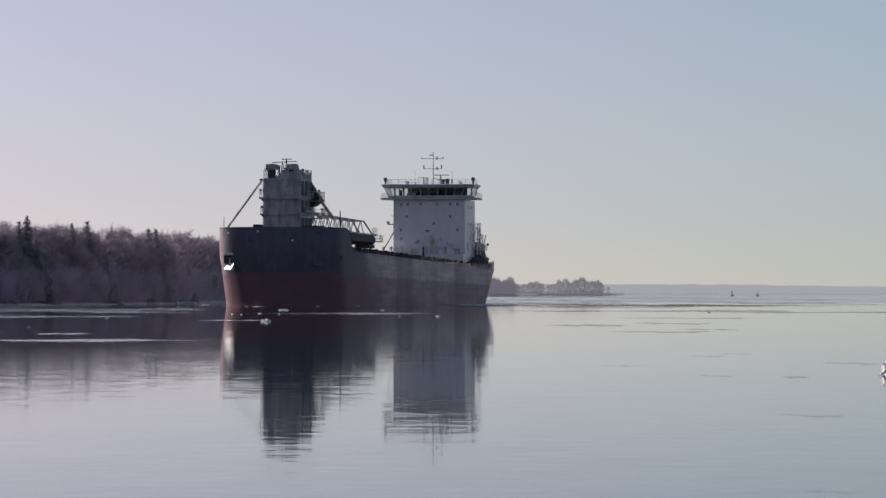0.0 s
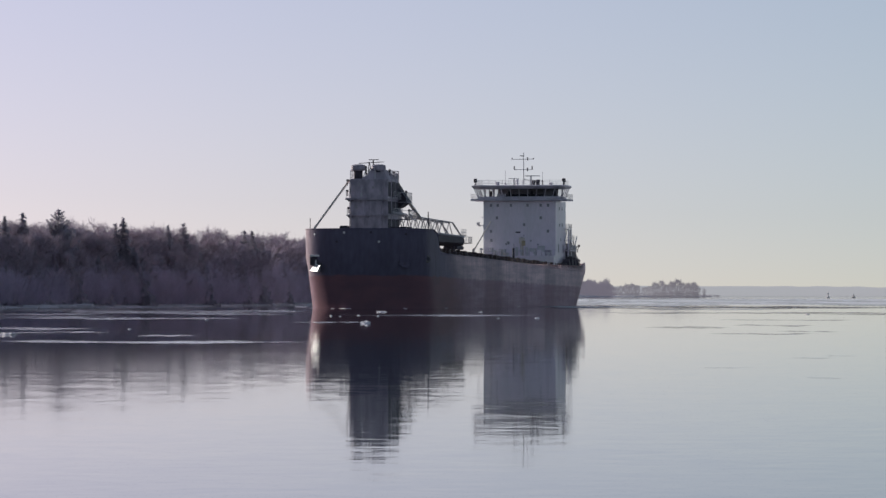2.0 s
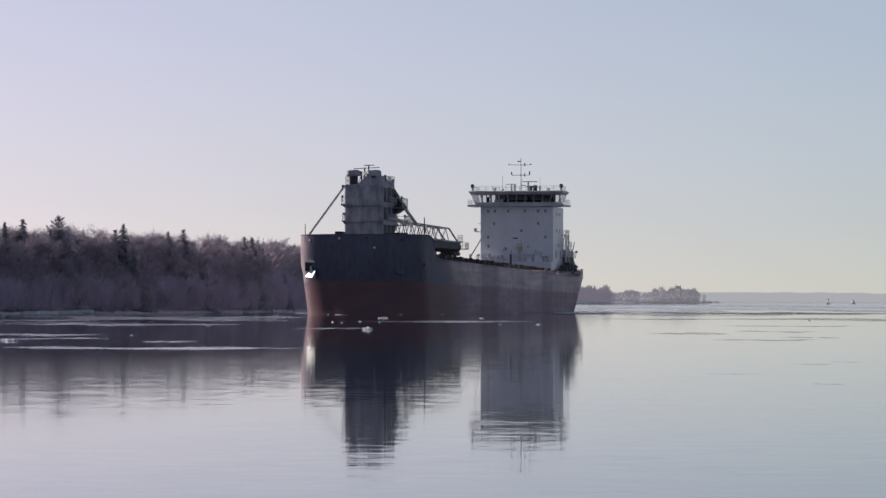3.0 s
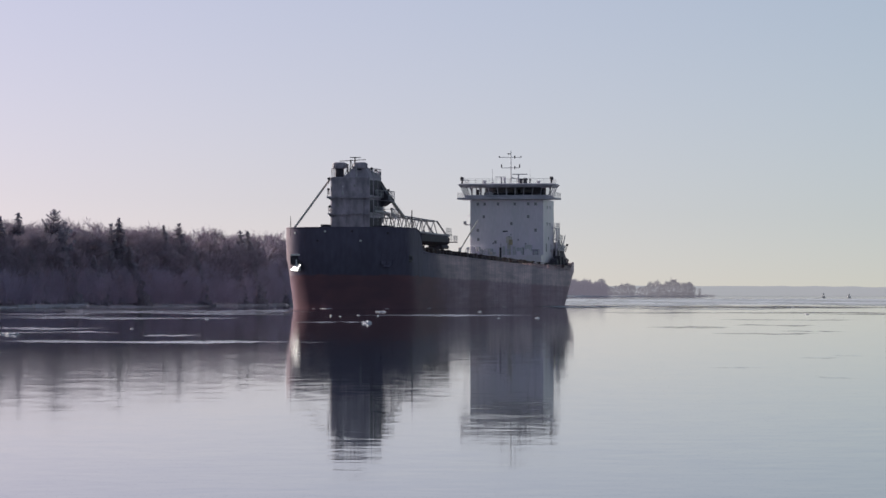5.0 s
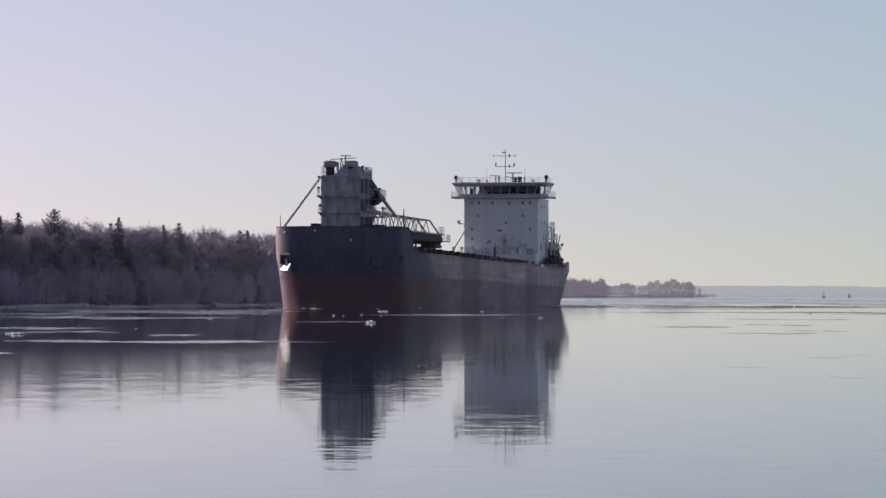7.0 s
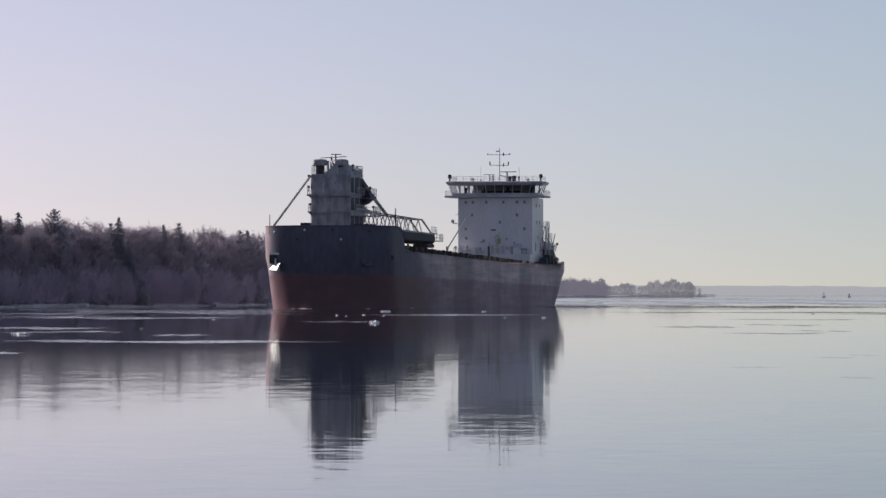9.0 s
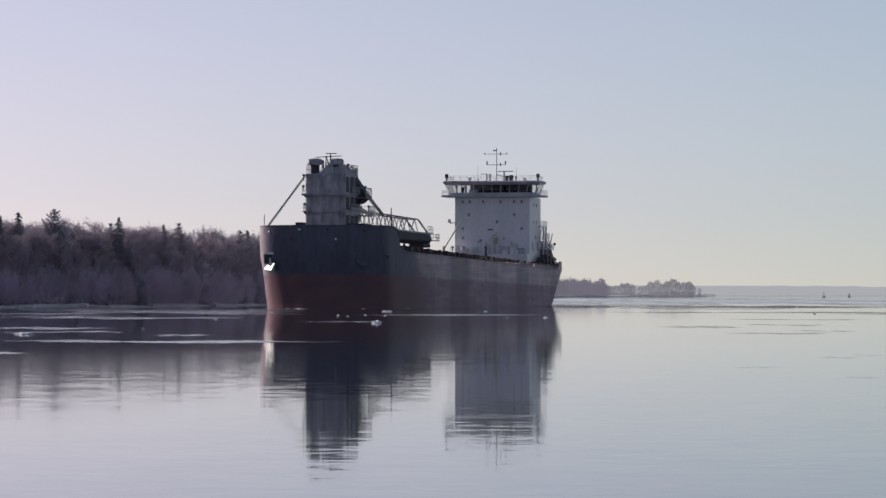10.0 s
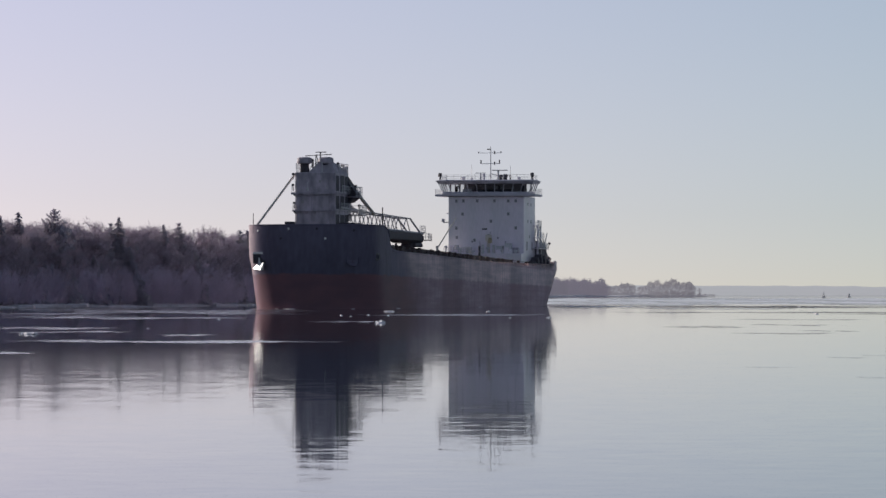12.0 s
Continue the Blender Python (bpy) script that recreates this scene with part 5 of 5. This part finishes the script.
    for x, h, r in ((-0.9, 1.3, 0.3), (2.9, 1.1, 0.45), (3.9, 1.2, 0.55), (5.0, 1.1, 0.2), (-5.6, 0.7, 0.5), (7.0, 0.6, 0.4), (-3.7, 0.5, 0.3)):
        part("roof_ventilator", lathe(B(), [(r * 0.8, 0), (r * 0.8, h * 0.6), (r, h * 0.65), (r, h), (r * 0.6, h * 1.1)], 12, (x, 184.5, 28.0)), M_STEEL if x in (2.9, 3.9, 5.0) else M_WHITE, s)
    part("whip_aerial", tube(B(), (-4.2, 187, 28), (-4.2, 187, 31.5), 0.04), M_RAIL, s)
    part("whip_aerial", tube(B(), (4.6, 187, 28), (4.6, 187, 31.2), 0.04), M_RAIL, s)


def deck_gear(s):
    """What stands round the house: stairs, platforms, cranes, boats, rails."""
    zd = deck_height(200) - 0.2
    # stair tower at the port side of the house
    for z, ua, ub, xb in ((17.9, 194, 199, 9.6), (15.2, 194, 201, 9.9), (12.8, 192, 203, 10.3)):
        part("stair_platform", box(B(), 6.5, xb, ua, ub, z, z + 0.15), M_WHITE, s)
        railing(s, [(xb - 0.1, ua, z + 0.15), (xb - 0.1, ub, z + 0.15), (7, ub, z + 0.15)], 1.1, 1.3, 3, 0.045)
    for x, u in ((9.4, 195), (9.4, 198.8), (7.2, 198.8)):
        part("platform_post", tube(B(), (x, u, zd), (x, u, 18.0), 0.16), M_WHITE, s)
    for a, b in (((9.3, 198.8, 17.9), (9.3, 195, 15.3)), ((9.3, 195, 15.2), (9.3, 201, 12.9)), ((9.7, 200, 15.2), (9.4, 210.5, zd + 1.0))):
        bm = B()
        tube(bm, a, b, 0.12)
        tube(bm, (a[0] - 0.8, a[1], a[2]), (b[0] - 0.8, b[1], b[2]), 0.12)
        for k in range(1, 12):
            p = Vector(a).lerp(Vector(b), k / 12)
            box(bm, p.x - 0.8, p.x, p.y - 0.12, p.y + 0.12, p.z - 0.02, p.z + 0.02)
        part("stairway", bm, M_RAIL, s)
    # raking strut abaft the stairs, with a lamp
    part("raking_strut", tube(B(), (9.2, 199, 15.4), (9.3, 214.5, zd + 0.9), 0.17, n=8), M_RAIL, s)
    part("raking_strut", tube(B(), (9.4, 203, 12.9), (9.2, 209.5, 14.0), 0.10, n=6), M_RAIL, s)
    part("floodlight", box(tube(B(), (9.6, 207, 12.6), (9.8, 208, 14.0), 0.07), 9.55, 10.05, 207.8, 208.3, 13.9, 14.4, 0.05), M_STEEL, s)
    part("davit", tube(B(), (9.9, 200, 12.9), (10.3, 202, 16.4), 0.16, 0.1), M_RAIL, s)
    part("deck_house", box(B(), -8, 8.4, 196.6, 207, zd, 14.0, 0.06), M_WHITE, s)
    part("engine_casing", box(B(), -5, 5, 197, 209, 14.0, 21.5, 0.1), M_WHITE, s)
    # solid dark box painting in the shade of the open mooring space, and doors in the side of the deck house
    part("mooring_shade", box(B(), 8.4, 9.5, 196.2, 206.0, zd, 13.2, 0.05), M_STEEL, s)
    for u in (185.5, 192.0):
        part("side_door", box(B(), 8.5, 8.58, u, u + 0.9, 12.4, 14.3, 0.03), M_CABIN, s)
    part("smoke_pipe", tube(B(), (9.0, 196.4, zd), (9.0, 196.4, 14.6), 0.3, n=10), M_TOWER, s)
    # dark mooring gear crowded beside the foot of the house
    for u, h, r in ((186.5, 1.5, 0.7), (190.0, 2.3, 0.9), (194.5, 2.9, 1.0), (199.0, 2.6, 1.1), (203.0, 2.2, 0.9)):
        z = deck_height(u) - 0.3
        gear = part("winch_frame", box(box(B(), 8.75, 9.0, u - 1.0, u + 1.0, z, z + h, 0.05), 10.3, 10.55, u - 1.0, u + 1.0, z, z + h, 0.05), M_STEEL, s)
        part("winch_drum", tube(B(), (8.9, u, z + h - 0.3), (10.4, u, z + h - 0.3), r, n=14), M_STEEL, gear)
        part("winch_bed", box(B(), 8.8, 10.5, u - 1.2, u + 1.2, z, z + 0.5, 0.05), M_STEEL, gear)
    # stern bulwark, winches
    railing(s, [(10.9, 200, zd + 0.1), (10.0, 212, zd + 0.1), (9.0, 218, zd + 0.1), (-9.0, 218, zd + 0.1), (-10.9, 200, zd + 0.1)], 1.1, 1.7, 3, 0.05)
    for x, u in ((8.6, 211.5), (6.0, 215), (-6, 214), (9.4, 207.5)):
        part("mooring_winch", tube(box(B(), x - 0.9, x + 0.9, u - 0.8, u + 0.8, zd, zd + 0.7, 0.05), (x - 1.0, u, zd + 0.9), (x + 1.0, u, zd + 0.9), 0.65, n=14), M_STEEL, s)
    # chocks, rollers and a drum whose tops show over the stern bulwark
    for x, u, w, h in ((10.0, 206.0, 0.5, 10.9), (9.7, 208.5, 0.7, 11.2), (9.5, 211.0, 0.5, 10.8), (9.2, 213.4, 0.8, 11.0), (8.9, 215.8, 0.5, 10.7), (8.0, 217.4, 0.6, 10.6), (6.0, 217.6, 0.5, 10.7)):
        part("roller_chock", lathe(B(), [(w * 0.8, 0), (w * 0.8, h - zd - 0.7), (w, h - zd - 0.6), (w, h - zd - 0.15), (w * 0.7, h - zd)], 12, (x - 0.7, u, zd)), M_STEEL, s)
    # crane with a pale jib before the house
    part("crane_post", tube(B(), (-8.3, 168, zd), (-8.3, 168, 13.2), 0.35, 0.3, n=12), M_STRUT, s)
    part("crane_jib", tube(B(), (-8.3, 168, 12.6), (-6.5, 180.4, 19.5), 0.17, 0.12, n=8), M_STRUT, s, "pale yellowish crane jib")
    # equipment at the foot of the house
    part("stores_crane", box(tube(B(), (1.0, 179.5, zd), (1.0, 179.5, 15.4), 0.4, n=12), 0.4, 1.6, 179, 180.2, 14.4, 15.8, 0.05), M_STRUT, s, "small cream-painted stores crane")
    part("vent_post", tube(B(), (-0.3, 175.6, zd), (-0.3, 175.6, 13.3), 0.24, n=10), M_STEEL, s)
    part("vent_post", tube(B(), (-0.6, 177.8, zd), (-0.6, 177.8, 14.4), 0.12, n=10), M_TOWER, s)
    part("hose_cabinet", box(B(), 1.1, 1.9, 178.4, 179.0, 13.9, 15.1, 0.04), M_YELLOW, s, "small yellow-painted hose cabinet")
    # lamps, vents and brackets on the lower front of the house
    for x, z, w in ((0.1, 15.5, 0.16), (2.7, 15.1, 0.18), (-3.1, 14.3, 0.16), (1.0, 16.3, 0.14), (4.4, 14.2, 0.15)):
        part("wall_fitting", box(B(), x - w, x + w, 181.7, 182.0, z - w * 1.2, z + w * 1.2, 0.04), M_TOWER, s)
    railing(s, [(-8.5, 176.5, 11.6), (-3, 176.5, 11.6), (-3, 181, 11.6)], 1.3, 1.1, 3, 0.05)
    part("raised_walkway", box(B(), -9, 9, 176, 182, zd, 11.6, 0.05), M_WHITE, s)
    for x, h in ((-6.5, 14.0), (-3.6, 13.6), (3.6, 13.8), (5.5, 14.4), (7.2, 13.4)):
        part("deck_locker", box(B(), x - 0.7, x + 0.7, 178.5, 180.5, 11.6, h - 0.5, 0.05), M_RAIL if x < 6 else M_TOWER, s)
    # hose reels, vents and boxes crowded along the walkway
    rng = random.Random(5)
    for k in range(16):
        x, w = -8.2 + k * 1.06 + rng.uniform(-0.3, 0.3), rng.uniform(0.2, 0.55)
        h = 11.6 + rng.uniform(0.4, 2.0)
        if k % 3 == 0:
            part("foot_vent", lathe(B(), [(0.2, 0), (0.2, h - 12.0), (0.42, h - 11.95), (0.42, h - 11.65), (0.2, h - 11.5)], 12, (x, 177.2, 11.6)), M_RAIL, s)
        else:
            part("stowage_box", box(B(), x - w, x + w, 177, 178, 11.6, h, 0.06), (M_WHITE, M_RAIL, M_WHITE, M_STRUT)[rng.randrange(4)], s)
    # lamp and aerial bracket on the starboard side of the house
    part("side_light_bracket", box(tube(B(), (-8.5, 183, 18.6), (-9.9, 183, 18.6), 0.12), -10.2, -9.5, 182.7, 183.3, 18.7, 19.4, 0.04), M_RAIL, s)
    part("side_platform", box(B(), -9.8, -8.5, 186, 192, 20.6, 20.75), M_WHITE, s)


# ---- ice and marks on the river ----
def floe_mesh(seed, w, d, h):
    rng = random.Random(seed)
    bm = B()
    bmesh.ops.create_icosphere(bm, subdivisions=3, radius=0.5)
    for v in bm.verts:
        k = 1 + 0.45 * noise.noise(v.co * 2.3 + Vector((seed, 0, 0))) + 0.25 * noise.noise(v.co * 6 + Vector((0, seed, 0)))
        lump = 0.85 + 0.9 * noise.noise(Vector((v.co.x * 5.5 + seed, v.co.y * 4.0, seed * 0.7))) + 0.35 * noise.noise(Vector((v.co.x * 13, v.co.y * 11, seed)))
        v.co = Vector((v.co.x * w * k, v.co.y * d * k, (min(v.co.z, 0.36) * 1.35 * max(0.35, lump) if v.co.z > 0 else max(v.co.z, -0.25)) * h * 1.15 * k - 0.02 * h))
    return mesh_of(bm, "ice_floe", M_ICE)


DRIFT = 0.19           # metres a second, with the stream


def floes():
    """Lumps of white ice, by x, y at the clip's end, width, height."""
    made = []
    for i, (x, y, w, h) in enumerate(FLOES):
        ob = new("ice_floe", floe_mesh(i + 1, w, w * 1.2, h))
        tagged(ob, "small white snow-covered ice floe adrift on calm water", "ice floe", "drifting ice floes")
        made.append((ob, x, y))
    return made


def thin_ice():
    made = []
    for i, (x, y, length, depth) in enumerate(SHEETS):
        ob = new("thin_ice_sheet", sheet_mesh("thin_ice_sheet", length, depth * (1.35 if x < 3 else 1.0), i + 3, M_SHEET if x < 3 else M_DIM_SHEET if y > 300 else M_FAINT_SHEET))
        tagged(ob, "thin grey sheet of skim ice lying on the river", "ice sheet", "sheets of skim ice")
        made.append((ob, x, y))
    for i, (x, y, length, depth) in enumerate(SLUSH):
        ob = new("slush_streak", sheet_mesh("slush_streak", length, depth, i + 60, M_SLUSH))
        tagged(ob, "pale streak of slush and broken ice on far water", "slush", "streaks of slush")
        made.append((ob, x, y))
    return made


def buoy(x, y, h):
    ob = empty("channel_buoy", "dark steel channel buoy on the far water", "buoy", "channel buoys")
    part("float", lathe(B(), [(0.5, -0.6), (1.1, -0.3), (1.15, 0.6), (0.7, 0.8)], 16), M_BUOY, ob)
    bm = B()
    for k in range(4):
        a = k * math.pi / 2
        tube(bm, (0.7 * math.cos(a), 0.7 * math.sin(a), 0.7), (0.25 * math.cos(a), 0.25 * math.sin(a), h - 0.7), 0.07)
    part("tower_frame", bm, M_BUOY, ob)
    part("top_mark", lathe(B(), [(0.25, 0), (0.5, 0.1), (0.5, 0.8), (0.2, 1.0)], 12, (0, 0, h - 1.0)), M_BUOY, ob)
    ob.matrix_basis = pose(x, y, 0)
    return ob


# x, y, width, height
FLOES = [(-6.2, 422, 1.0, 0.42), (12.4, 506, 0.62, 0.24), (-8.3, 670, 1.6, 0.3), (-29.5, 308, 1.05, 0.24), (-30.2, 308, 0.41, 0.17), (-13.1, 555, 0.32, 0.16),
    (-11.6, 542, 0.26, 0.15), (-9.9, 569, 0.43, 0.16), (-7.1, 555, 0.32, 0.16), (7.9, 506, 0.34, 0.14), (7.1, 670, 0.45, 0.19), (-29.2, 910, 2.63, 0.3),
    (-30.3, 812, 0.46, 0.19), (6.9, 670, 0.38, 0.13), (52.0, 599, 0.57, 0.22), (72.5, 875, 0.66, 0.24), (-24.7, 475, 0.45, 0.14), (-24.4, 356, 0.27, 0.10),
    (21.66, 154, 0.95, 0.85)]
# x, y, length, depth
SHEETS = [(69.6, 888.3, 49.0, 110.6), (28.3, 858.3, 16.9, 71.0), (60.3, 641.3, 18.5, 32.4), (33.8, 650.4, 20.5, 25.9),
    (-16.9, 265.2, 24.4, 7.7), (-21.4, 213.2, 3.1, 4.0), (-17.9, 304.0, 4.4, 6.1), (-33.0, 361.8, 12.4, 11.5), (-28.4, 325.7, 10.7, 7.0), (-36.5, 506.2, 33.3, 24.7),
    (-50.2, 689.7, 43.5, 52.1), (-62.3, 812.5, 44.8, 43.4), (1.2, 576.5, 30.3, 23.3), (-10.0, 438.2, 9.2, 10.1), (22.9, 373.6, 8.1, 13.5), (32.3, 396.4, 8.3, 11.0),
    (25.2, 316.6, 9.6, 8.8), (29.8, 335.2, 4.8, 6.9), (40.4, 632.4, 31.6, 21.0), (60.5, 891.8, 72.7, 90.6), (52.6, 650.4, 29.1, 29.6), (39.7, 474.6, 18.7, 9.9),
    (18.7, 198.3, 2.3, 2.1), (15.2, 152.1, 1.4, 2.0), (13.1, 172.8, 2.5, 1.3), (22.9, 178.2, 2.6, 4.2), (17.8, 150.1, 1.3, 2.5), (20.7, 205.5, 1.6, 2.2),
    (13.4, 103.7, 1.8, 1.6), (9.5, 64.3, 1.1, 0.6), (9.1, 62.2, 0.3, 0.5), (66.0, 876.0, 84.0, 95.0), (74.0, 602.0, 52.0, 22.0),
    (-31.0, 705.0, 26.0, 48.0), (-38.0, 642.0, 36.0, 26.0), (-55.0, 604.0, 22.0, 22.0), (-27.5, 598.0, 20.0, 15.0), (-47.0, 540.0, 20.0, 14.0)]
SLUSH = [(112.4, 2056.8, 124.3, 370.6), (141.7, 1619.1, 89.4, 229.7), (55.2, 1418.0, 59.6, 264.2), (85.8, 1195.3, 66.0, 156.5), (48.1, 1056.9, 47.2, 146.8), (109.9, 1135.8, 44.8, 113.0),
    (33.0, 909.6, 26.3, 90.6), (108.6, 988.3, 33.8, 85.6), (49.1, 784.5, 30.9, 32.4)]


# ---- the whole place ----
water()
far_shore()
terrain("ground_wooded_bank", "snow-edged wooded river bank", SHORE[:8], 2.2, M_BANK)
terrain("ground_low_point", "low snow-covered point of land far off", SHORE[7:], 1.2, M_SNOW, backing_hill=0.0)
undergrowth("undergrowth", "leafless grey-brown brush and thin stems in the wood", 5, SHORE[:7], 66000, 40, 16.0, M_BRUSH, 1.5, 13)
far_woods()
shore_ice()
# the receding woods carry the same haze as emission
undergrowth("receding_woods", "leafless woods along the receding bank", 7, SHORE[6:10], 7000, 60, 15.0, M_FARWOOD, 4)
forest()
near = B()
edge = [(x, 3 + 2.5 * noise.noise((x * 0.05, 0, 0))) for x in range(-120, 121, 8)]
strips = [[near.verts.new((x, y - back, h + (0.25 * noise.noise((x * 0.12, back, 1)) if 2 < back < 100 else 0))) for x, y in edge] for back, h in ((0, -0.5), (1.2, 0.35), (2.6, 0.8), (8, 1.3), (30, 1.6), (160, 2.0))]
for lo, hi in zip(strips, strips[1:]):
    for k in range(len(edge) - 1):
        near.faces.new((lo[k], lo[k + 1], hi[k + 1], hi[k]))
tagged(new("ground_near_bank", mesh_of(near, "ground_near_bank", M_SNOW)), "snow-covered near bank", "land", kind="structure")
brash = new("brash_ice", brash_field(8, 420, 1085, 2150, 3))
brash.matrix_basis = pose(0, 0, 0.004)
tagged(brash, "pale broken ice and slush spread astern of the ship", "brash ice", kind="stuff")
buoy(238, 2690, 3.0)
buoy(254, 2690, 2.2)
carrier = ship()
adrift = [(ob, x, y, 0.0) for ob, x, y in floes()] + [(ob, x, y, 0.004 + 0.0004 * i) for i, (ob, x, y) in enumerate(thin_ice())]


def motions():
    rows = []
    for t in range(13):
        s = t - 12
        head, mean = 0.1936 + 0.0006 * s, 0.1936 + 0.0003 * s
        rows.append((t, pose(-25.46 - 4.328 * math.sin(mean) * s, 775.4 - 4.328 * math.cos(mean) * s, 0, 0, 0, -math.degrees(head))))
    walk(carrier, rows)
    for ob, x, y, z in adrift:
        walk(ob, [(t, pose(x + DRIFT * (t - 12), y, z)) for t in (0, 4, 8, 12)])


motions()
